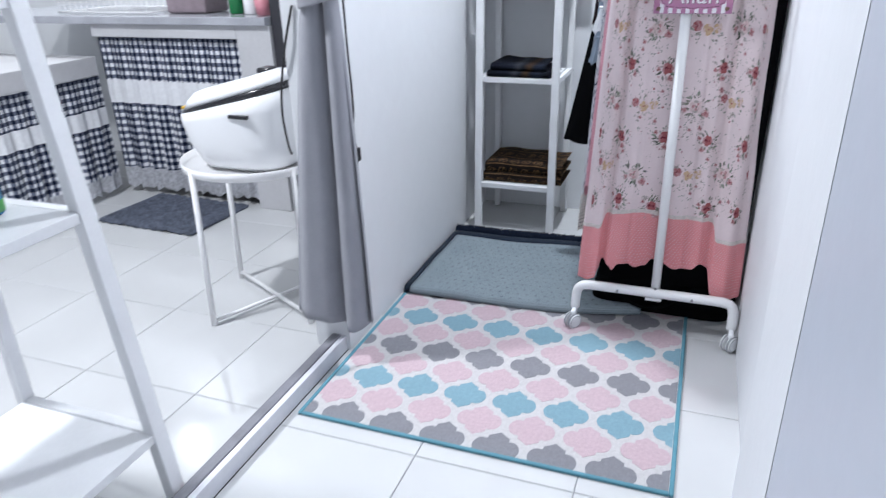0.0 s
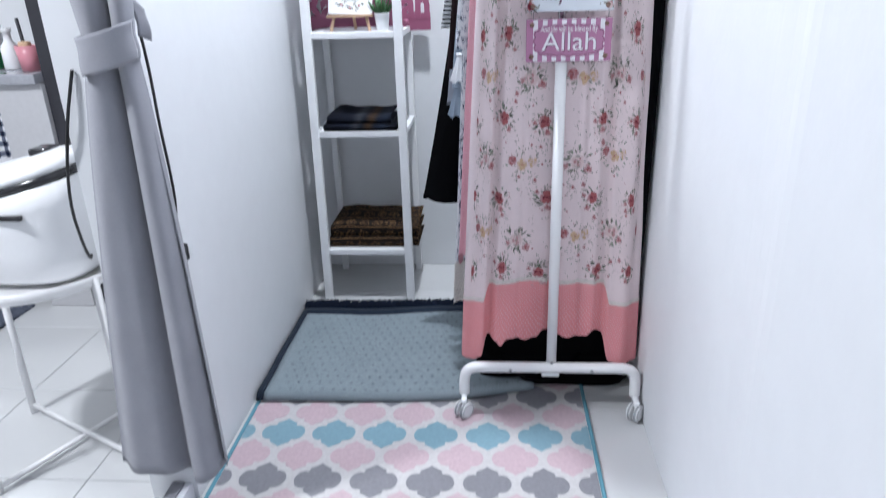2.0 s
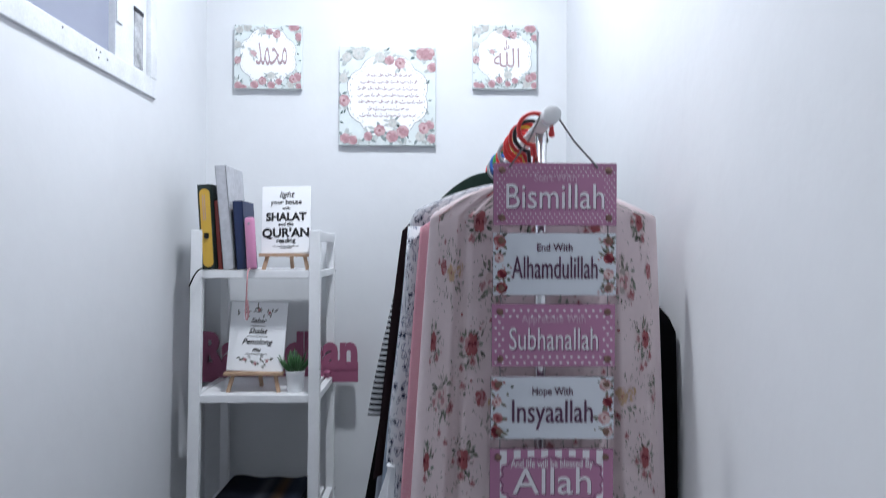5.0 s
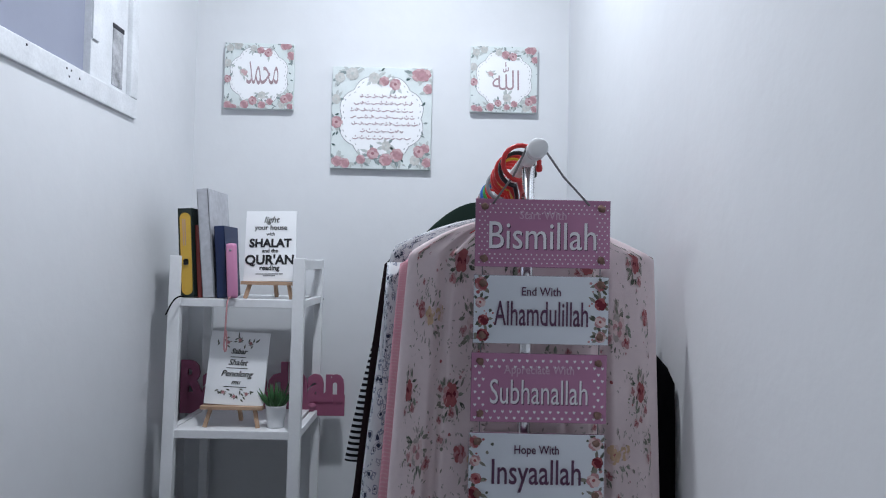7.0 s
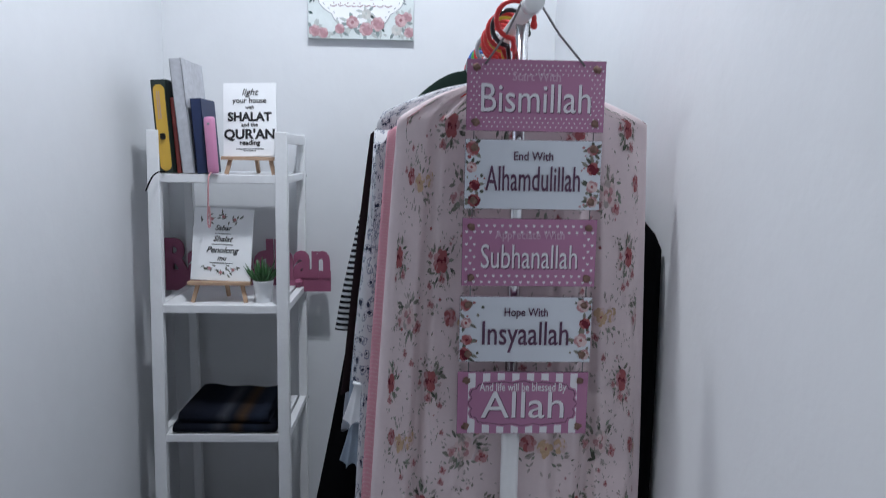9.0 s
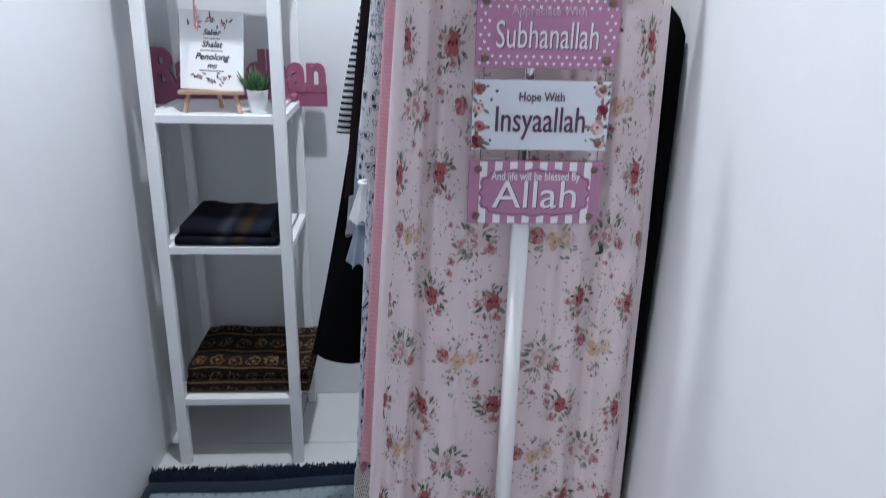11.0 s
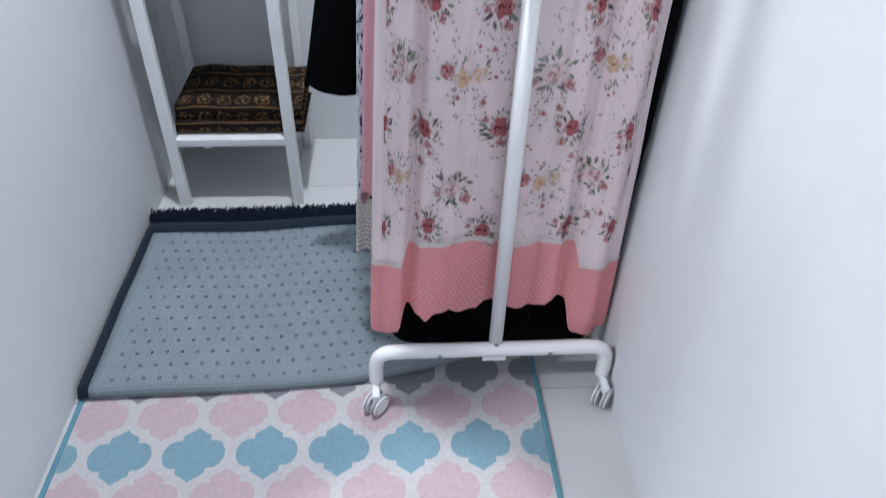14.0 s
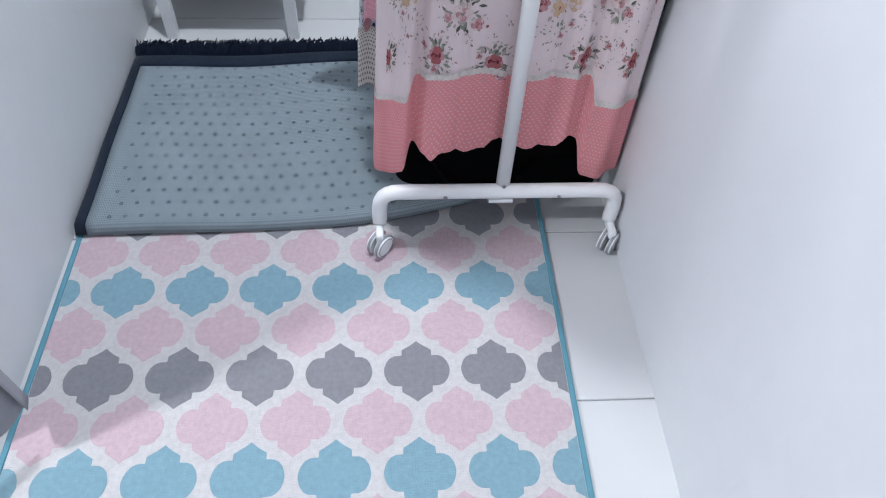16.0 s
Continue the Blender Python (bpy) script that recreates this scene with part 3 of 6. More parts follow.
# ---- rug ----
RX0, RX1, RY0, RY1 = 0.012, 1.013, -0.348, 0.93
rug = thing("rug", (0.51, 0.29, 0), "rug with pink, blue and grey quatrefoils, teal edging, on tiles", "rug")
part("ground", boxes((RX0 + 0.008, RX1 - 0.008, RY0 + 0.008, RY1 - 0.008, 0.0008, 0.0065), bevel=0.001), RUGWHITE, rug, smooth=False)


def clip_poly(poly, axis, value, keep_less):
    out = []
    for p, q in zip(poly, poly[1:] + poly[:1]):
        a, b = (p[axis] <= value) == keep_less or p[axis] == value, (q[axis] <= value) == keep_less or q[axis] == value
        if a:
            out.append(p)
        if a != b:
            k = (value - p[axis]) / (q[axis] - p[axis])
            out.append((p[0] + k * (q[0] - p[0]), p[1] + k * (q[1] - p[1])))
    return out


def quatrefoil(cx, cy, w, h):
    """Ogee quatrefoil: four lobes with stepped shoulders between."""
    quarter = [(0.0, 1.0), (0.12, 0.90), (0.25, 0.81), (0.37, 0.74), (0.45, 0.69), (0.455, 0.58), (0.46, 0.50), (0.54, 0.50), (0.68, 0.49), (0.82, 0.42), (0.92, 0.29), (0.98, 0.13)]
    pts = [(x, y) for x, y in quarter] + [(1.0, 0.0)]
    full = pts + [(x, -y) for x, y in pts[-2::-1]] + [(-x, -y) for x, y in pts[1:]] + [(-x, y) for x, y in pts[-2:0:-1]]
    return [(cx + x * w / 2, cy + y * h / 2) for x, y in full]


ORDER = [("blue_quatrefoil", RUGBLUE), ("pink_quatrefoil", RUGPINK), ("grey_quatrefoil", RUGGREY), ("pink_quatrefoil", RUGPINK)]
for row in range(-6, 7):
    cy = 0.2645 - row * 0.0967
    name, tone = ORDER[row % 4]
    for col in range(-1, 8):
        cx = 0.138 + col * 0.1455 - (0.0725 if row % 2 else 0)
        poly = quatrefoil(cx, cy, 0.124, 0.127)
        for axis, value, less in ((0, RX0 + 0.012, False), (0, RX1 - 0.012, True), (1, RY0 + 0.012, False), (1, RY1 - 0.012, True)):
            poly = clip_poly(poly, axis, value, less) if poly else poly
        if len(poly) > 3 and max(q[0] for q in poly) - min(q[0] for q in poly) > 0.004:
            bm = bmesh.new()
            face = bm.faces.new([bm.verts.new((x, y, 0.0072)) for x, y in poly])
            face.normal_update()
            if face.normal.z < 0:
                face.normal_flip()
            side = bmesh.ops.extrude_edge_only(bm, edges=list(bm.edges))["geom"]
            for v in side:
                if isinstance(v, bmesh.types.BMVert):
                    v.co.z = 0.006
            part(name, bm, tone, rug, smooth=False)
part("edging", boxes((RX0, RX0 + 0.011, RY0, RY1, 0.0008, 0.0095), (RX1 - 0.011, RX1, RY0, RY1, 0.0008, 0.0095), (RX0 + 0.011, RX1 - 0.011, RY0, RY0 + 0.011, 0.0008, 0.0095), (RX0 + 0.011, RX1 - 0.011, RY1 - 0.011, RY1, 0.0008, 0.0095), bevel=0.003), RUGTEAL, rug, "teal bound edge")

# ---- folded prayer mat ----
pmat = thing("prayer_mat", (0.45, 0.7, 0.009), "folded prayer mat, grey-blue backing up, navy fringe, on the rug", "mat")


def mat_top(u, v, lift=0.0):
    """u across from the left wall, v from the near fold to the fringe."""
    x0, x1 = 0.017 - 0.004 * v, 0.86 - 0.02 * v
    x = x0 + (x1 - x0) * u
    bow = 0.075 * max(0.0, (u - 0.62) / 0.38) ** 2
    y = 0.405 + 0.012 * math.sin(2.6 * u) - 0.012 * math.sin(6 * u) * u + bow + (1.012 - 0.405 - bow) * v
    edge = math.sqrt(max(0.0, 1 - (1 - min(v / 0.045, 1)) ** 2))
    z = 0.0135 + 0.021 * edge + 0.002 * math.sin(9 * u + 2 * v) + 0.003 * math.sin(5 * v + 4 * u) * v - 0.010 * v + 0.0022 * math.sin(11 * u - 6 * v) * math.sin(8 * v + 3 * u) * edge
    return Vector((x, y, z + lift))


bm = sheet(lambda u, v: mat_top(0.020 + 0.980 * u, v * 0.93), 40, 40, scale=(0.85, 0.57))
part("backing", thicken(bm, 0.009, (0, 0, 1)), MATBACK, pmat)
rng = random.Random(4)
bm = bmesh.new()
for j in range(15):
    for i in range(24):
        u, v = 0.075 + (i + (0.5 if j % 2 else 0)) * 0.0395, 0.05 + j * 0.061
        if u < 0.99:
            n = [mat_top(u + 0.0052 * math.cos(a), v + 0.0075 * math.sin(a), 0.0009) for a in (k * 0.785 for k in range(8))]
            c = [mat_top(u + 0.0022 * math.cos(a), v + 0.0032 * math.sin(a), 0.0009) for a in (k * 0.785 for k in range(8))]
            n, c = [bm.verts.new(p) for p in n], [bm.verts.new(p) for p in c]
            for k in range(8):
                bm.faces.new((n[k], n[(k + 1) % 8], c[(k + 1) % 8], c[k]))
tagged(part("rubber_dots", bm, MATDOT, pmat, "small dark rubber dots", smooth=False), kind="stuff")
bm = sheet(lambda u, v: mat_top(-0.006 + 0.026 * u, v * 0.97, 0.002 + 0.003 * math.sin(math.pi * u)), 6, 40)
sheet(lambda u, v: mat_top(u, 0.915 + 0.085 * v, 0.002 + 0.004 * math.sin(math.pi * v)), 40, 6, bm)
part("binding", thicken(bm, 0.010, (0, 0, 1)), MATBIND, pmat, "navy bound edge")
part("under_layer", boxes((0.02, 0.66, 0.435, 1.0, 0.0098, 0.017), bevel=0.003), MATBIND, pmat, smooth=False)
bm = bmesh.new()
for i in range(3000):
    u = rng.random()
    p = mat_top(u, 0.985, 0.002)
    a, ln = rng.gauss(0, 0.24), rng.uniform(0.040, 0.062)
    q = p + Vector((math.sin(a) * ln, math.cos(a) * ln, 0))
    q.z = 0.003 + rng.uniform(0, 0.036)
    mid = p.lerp(q, 0.5) + Vector((0, 0, rng.uniform(0.002, 0.014)))
    sweep([p, mid, q], [0.0028, 0.0024, 0.0012], 4, bm)
tagged(part("fringe", bm, FRINGE, pmat, "navy tasselled fringe"), kind="stuff")


# ---- ladder shelf ----
def ladder_shelf(name, base_m, label, levels, width, depth_low, depth_high, height, post, group=""):
    """Front posts lean back; local x across, y to the back, z up. base_m places it."""
    sh = thing(name, (0, 0, 0), label, "shelf", group)

    def fy(z):
        return (depth_low - depth_high) * z / height

    w, p = width, post

    def leaning(x0):
        bm = boxes((x0, x0 + p, 0, p * 0.75, 0, height), bevel=0.0025)
        for v in bm.verts:
            v.co.y += fy(v.co.z)
            v.co.x += (0.007 if x0 < w / 2 else -0.003) * v.co.z / height
        return bm

    for x0 in (0, w - p):
        part("front_post", leaning(x0), WHITEWOOD, sh, smooth=False)
        part("rear_post", boxes((x0 + 0.003, x0 + p - 0.003, depth_low - 0.022, depth_low, 0, height), bevel=0.0025), WHITEWOOD, sh, smooth=False)
        part("side_rail", boxes((x0 + 0.004, x0 + p - 0.004, fy(height) + 0.018, depth_low - 0.022, height - 0.03, height - 0.004), bevel=0.002), WHITEWOOD, sh, smooth=False)
    for z in levels:
        part("board", boxes((p, w - p, fy(z) + 0.003, depth_low - 0.024, z - 0.022, z), bevel=0.002), WHITEWOOD, sh, smooth=False)
        for x0 in (0, w - p):
            part("bracket", boxes((x0 + 0.006, x0 + p - 0.006, fy(z) + 0.02, depth_low - 0.022, z - 0.021, z - 0.002), bevel=0.001), WHITEWOOD, sh, smooth=False)
    for x0 in (w - 0.0005, ):
        for z in levels:
            part("screw", boxes((x0, x0 + 0.0015, depth_low - 0.014, depth_low - 0.008, z - 0.013, z - 0.007), bevel=0), GREYPLASTIC, sh, smooth=False)
    sh.matrix_basis = base_m
    return sh


ladder_shelf("ladder_shelf", pose(0.062, 1.118, 0.0), "white wooden ladder shelf with four boards against the wall", (0.220, 0.682, 1.030, 1.368), 0.361, 0.345, 0.30, 1.478, 0.031)
ladder_shelf("ladder_shelf", pose(-0.066, -1.24, 0.0, 0, 0, 90), "white wooden ladder shelf holding a blue bottle, by the threshold", (0.209, 0.731, 1.128), 0.53, 0.44, 0.282, 1.62, 0.0375)

# ---- books and prints on the shelf ----
TOP4, TOP3, TOP2, TOP1 = 1.369, 1.031, 0.683, 0.221


def tilted(bm, place, lean=0.0, turn=0.0):
    bmesh.ops.transform(bm, matrix=pose(*place, 0, lean, turn), verts=bm.verts)
    return bm


def book(name, label, place, size, cover, lean, spine=None):
    w, d, h = size
    b = thing(name, place, label, "book", "books on the shelf")
    part("cover", tilted(boxes((0, 0.003, 0, d, 0, h), (w - 0.003, w, 0, d, 0, h), (0, w, 0, 0.003, 0, h), bevel=0.001), place, lean), cover, b, smooth=False)
    part("pages", tilted(boxes((0.003, w - 0.003, 0.003, d - 0.003, 0.003, h - 0.003), bevel=0), place, lean), PAGES, b, smooth=False)
    if spine:
        half, ends = w / 2 - 0.005, (0.006, h - 0.012)
        arch = [(w / 2 + half * math.cos(t), ends[1] - half + half * math.sin(t)) for t in (math.pi * k / 10 for k in range(11))]
        arch += [(w / 2 - half * math.cos(t), ends[0] + half - half * math.sin(t)) for t in (math.pi * k / 10 for k in range(11))]
        bm = prism([(x, -z) for x, z in arch], 0.0, 0.0012)
        bmesh.ops.transform(bm, matrix=Matrix.Rotation(radians(90), 4, "X") @ Matrix.Scale(-1, 4, (0, 1, 0)), verts=bm.verts)
        part("spine_label", tilted(bm, place, lean), spine, b, smooth=False)
        part("emblem", tilted(boxes((w / 2 - 0.006, w / 2 + 0.006, -0.0022, -0.0012, h * 0.36, h * 0.43), bevel=0.0045), place, lean), BLACKINK, b, smooth=False)
        part("spine_bars", tilted(boxes(*[(w / 2 - 0.002 - k * 0.005, w / 2 + 0.001 - k * 0.005, -0.0018, -0.0012, h * 0.58, h * 0.88) for k in range(2)], bevel=0), place, lean), PINE, b, smooth=False)
    return b


book_one = book("book", "thick dark green book with a yellow spine on the top board", (0.098, 1.165, TOP4), (0.038, 0.16, 0.232), DARKGREEN, -3.5, GOLD)
part("ribbon", sweep([(0.112, 1.163, TOP4 + 0.004), (0.104, 1.128, TOP4 + 0.004), (0.096, 1.112, TOP4 - 0.012), (0.084, 1.108, TOP4 - 0.042)], 0.002, 5, smooth_corners=2), BLACKCLOTH, book_one, "black ribbon marker")
book("book", "thin red-backed book with worn pages between larger books", (0.140, 1.175, TOP4), (0.012, 0.13, 0.19), REDBOOK, -4)
book("book", "tall silver-grey book leaning beside the others", (0.156, 1.165, TOP4), (0.030, 0.17, 0.285), SILVERBOOK, -5)
book("book", "navy blue clothbound book on the top board", (0.193, 1.165, TOP4), (0.027, 0.12, 0.188), NAVY, -4)
torch = thing("pink_device", (0.228, 1.165, TOP4), "slim pink plastic device with a wrist strap, standing on end", "device")
bm = boxes((0.0, 0.027, 0.0, 0.02, 0.0, 0.143), bevel=0.008)
part("case", tilted(bm, (0.222, 1.15, TOP4), -3), PINKPLASTIC, torch)
part("button", tilted(boxes((0.010, 0.016, -0.0012, 0.001, 0.122, 0.128), bevel=0.002), (0.222, 1.15, TOP4), -3), GREYPLASTIC, torch)
part("strap", sweep([(0.232, 1.152, TOP4 + 0.004), (0.232, 1.128, TOP4 - 0.002), (0.232, 1.122, 1.34), (0.2305, 1.122, 1.29), (0.227, 1.124, 1.25), (0.231, 1.124, 1.232), (0.2355, 1.124, 1.25), (0.233, 1.122, 1.29)], 0.0022, 6, smooth_corners=2), ROSEPINK, torch, "pink woven strap")


def easel(name, label, x0, x1, z, y, foot):
    e = thing(name, ((x0 + x1) / 2, y, z), label, "easel", "small easels")
    part("ledge", boxes((x0, x1, y - 0.006, y + 0.02, z + foot, z + foot + 0.009), bevel=0.001), PINE, e, smooth=False)
    for x, s in ((x0 + 0.022, -1), (x1 - 0.022, 1)):
        bm = boxes((-0.005, 0.005, 0, 0.009, 0, foot + 0.004), bevel=0.001)
        bmesh.ops.transform(bm, matrix=pose(x + s * 0.010, y - 0.004, z, -12, -s * 14, 0), verts=bm.verts)
        part("front_leg", bm, PINE, e, smooth=False)
    bm = boxes((-0.005, 0.005, 0, 0.009, 0, foot + 0.07), bevel=0.001)
    bmesh.ops.transform(bm, matrix=pose((x0 + x1) / 2 + 0.004, y + 0.075, z, 28, 0, 0), verts=bm.verts)
    part("rear_leg", bm, PINE, e, smooth=False)
    return e


easel("easel", "small pale pine easel holding a white print", 0.246, 0.392, TOP4, 1.195, 0.036)
easel("easel", "small pale pine easel holding a floral print", 0.152, 0.315, TOP3, 1.185, 0.046)

LEANBACK = 10


def print_board(name, label, x0, x1, z0, h, y, rows, turn=0.0):
    """A white printed board leaning back; rows of (text, size, height, bold, shear)."""
    b = thing(name, ((x0 + x1) / 2, y, z0), label, "print", "prints on easels")
    m = pose((x0 + x1) / 2, y, z0, -LEANBACK, turn, 0)

    def lay(bm):
        bmesh.ops.transform(bm, matrix=m, verts=bm.verts)
        return bm

    w = (x1 - x0) / 2
    part("board", lay(boxes((-w, w, 0, 0.008, 0, h), bevel=0.001)), PAPER, b, smooth=False)
    for text, size, at, bold, shear in rows:
        part("lettering", lay(letters(text, size, (0, -0.0006, at), bold=bold, shear=shear)), BLACKINK, b, smooth=False)
    return b, lay


b, lay = print_board("wall_print", "white board with black lettering about prayer, on an easel", 0.250, 0.386, TOP4 + 0.046, 0.192, 1.200,
                     [("light", 0.024, 0.160, 0.0002, 0.3), ("your house", 0.019, 0.140, 0.0002, 0), ("with", 0.013, 0.124, 0.0001, 0), ("SHALAT", 0.031, 0.093, 0.0012, 0), ("and the", 0.014, 0.078, 0.0003, 0), ("QUR'AN", 0.035, 0.046, 0.0012, 0), ("reading", 0.018, 0.030, 0.0004, 0)], -1.5)
for half, z in ((0.036, 0.0185), (0.016, 0.0135)):
    part("small_print", lay(boxes((-half, half, -0.0008, 0.0004, z, z + 0.0018), bevel=0)), BLACKINK, b, smooth=False)
b, lay = print_board("wall_print", "white board with black script and rose sprays, on an easel", 0.156, 0.312, TOP3 + 0.056, 0.192, 1.195,
                     [("Sabar", 0.019, 0.134, 0.0003, 0.35), ("Shalat", 0.021, 0.104, 0.0003, 0.35), ("Penolong", 0.022, 0.074, 0.0003, 0.35), ("mu", 0.018, 0.054, 0.0003, 0.35)], 2)
rng = random.Random(8)
bm = bmesh.new()


def flat(u, v, lift):
    return Vector((u, -lift, v))


for cx, cz, up in ((-0.03, 0.163, 1), (0.03, 0.163, 1), (0.0, 0.17, 1), (-0.03, 0.032, -1), (0.0, 0.022, -1), (0.032, 0.03, -1)):
    rose(bm, flat, rng, cx, cz, 0.0048, (2, 2, 0), (5, 7))
    for k in range(6):
        fan(bm, flat, leaf_shape(cx + rng.uniform(-0.028, 0.028), cz + rng.uniform(-0.008, 0.010), rng.random() * 6.28, 0.012, 0.004), 0.0007, 7)
tagged(part("rose_spray", lay(bm), FLOWERS, b, smooth=False), kind="stuff")
for half, z in ((0.02, 0.124), (0.028, 0.095), (0.03, 0.046)):
    part("small_print", lay(boxes((-half, half, -0.0008, 0.0004, z, z + 0.0017), bevel=0)), BLACKINK, b, smooth=False)

# potted plant
pot = thing("potted_plant", (0.346, 1.20, TOP3), "small green succulent in a white pot on the shelf", "plant")
part("pot", lathe([(0.021, 0), (0.027, 0.055), (0.028, 0.058), (0.0255, 0.058), (0.0245, 0.05), (0.02, 0.048)], (0.346, 1.20, TOP3)), PLASTIC, pot)
rng = random.Random(3)
bm = bmesh.new()
for k in range(26):
    a, tilt, ln = rng.random() * 6.28, rng.uniform(0.05, 0.75), rng.uniform(0.045, 0.075)
    base = Vector((0.346 + 0.01 * math.cos(a), 1.20 + 0.01 * math.sin(a), TOP3 + 0.048))
    tip = base + Vector((math.cos(a) * math.sin(tilt), math.sin(a) * math.sin(tilt), math.cos(tilt))) * ln
    mid = base.lerp(tip, 0.5) + Vector((math.cos(a), math.sin(a), 0)) * 0.003
    sweep([base, mid, tip], [0.0045, 0.0042, 0.0006], 5, bm)
part("leaves", bm, SUCCULENT, pot)

# word board behind the shelf
word = thing("word_board", (0.25, 1.435, 1.02), "mauve painted cut-out word board leaning behind the shelf", "sign")
part("base_strip", boxes((0.008, 0.497, 1.425, 1.434, 1.012, 1.075), bevel=0.002), MAUVEWOOD, word, smooth=False)
part("lettering", letters("Ramadhan", 0.12, (0.2525, 1.4265, 1.060), bold=0.005, depth=0.0045, width=0.485, height=0.110), MAUVEWOOD, word, smooth=False)
part("knob", lathe([(0.005, 0), (0.006, 0.006), (0.011, 0.010), (0.012, 0.018), (0.007, 0.023)], (0.405, 1.405, 1.030), 14), MAUVEWOOD, word)
part("back_stand", boxes((0.2, 0.23, 1.434, 1.499, 1.03, 1.05), bevel=0.001), MAUVEWOOD, word, smooth=False)


# folded cloths
def folded(name, label, x0, x1, y0, y1, z, h, material, layers, seed, taper=0.0):
    """A stack of soft folded layers, each with a rounded fold to the front."""
    rr = random.Random(seed)
    t = thing(name, ((x0 + x1) / 2, (y0 + y1) / 2, z), label, "cloth")
    step = h / layers
    for k in range(layers):
        a = rr.uniform(-0.006, 0.006)
        xl, xr = x0 + taper * k / layers + a, x1 - taper * k / layers * 0.3 + a
        sag = rr.random() * 6

        def fn(u, v, k=k, xl=xl, xr=xr, sag=sag):
            # v runs round the layer: bottom, front fold, top
            ang = math.pi * min(max((v - 0.4) / 0.2, 0), 1)
            yy = y0 + 0.012 * k * 0.4 + 0.012 - 0.012 * math.sin(ang)
            if v < 0.4:
                yy += (y1 - y0) * (0.4 - v) / 0.4
            elif v > 0.6:
                yy += (y1 - y0) * (v - 0.6) / 0.4
            zz = z + step * k + 0.5 * step * (1 - math.cos(ang)) * 0.96 + 0.001 + (0.003 * math.sin(7 * u + sag) + 0.003 * math.sin(13 * u + sag)) * (ang / math.pi) * min(1, k + 0.4)
            return Vector((xl + (xr - xl) * u, yy, zz))

        bm = sheet(fn, 28, 30, scale=(xr - xl, 2 * (y1 - y0)))
        bm = thicken(bm, 0.0025)
        part("fold", bm, material, t)
    return t


folded("folded_sarong", "folded navy sarong with muted stripes on a shelf board", 0.108, 0.378, 1.142, 1.36, TOP2, 0.052, SARONG, 2, 2, 0.05)
folded("folded_batik", "folded dark brown batik cloth with tan motifs on the lowest board", 0.092, 0.442, 1.153, 1.39, TOP1, 0.090, BATIK, 2, 5, 0.01)

# ---- pictures on the back wall ----
def scalloped(cx, cz, r, n=8, amp=0.10, steps=96):
    return [(cx + r * (1 + amp * abs(math.sin(n / 2 * a)) - amp * 0.5) * math.cos(a), cz + r * (1 + amp * abs(math.sin(n / 2 * a)) - amp * 0.5) * math.sin(a)) for a in (6.28319 * k / steps for k in range(steps))]


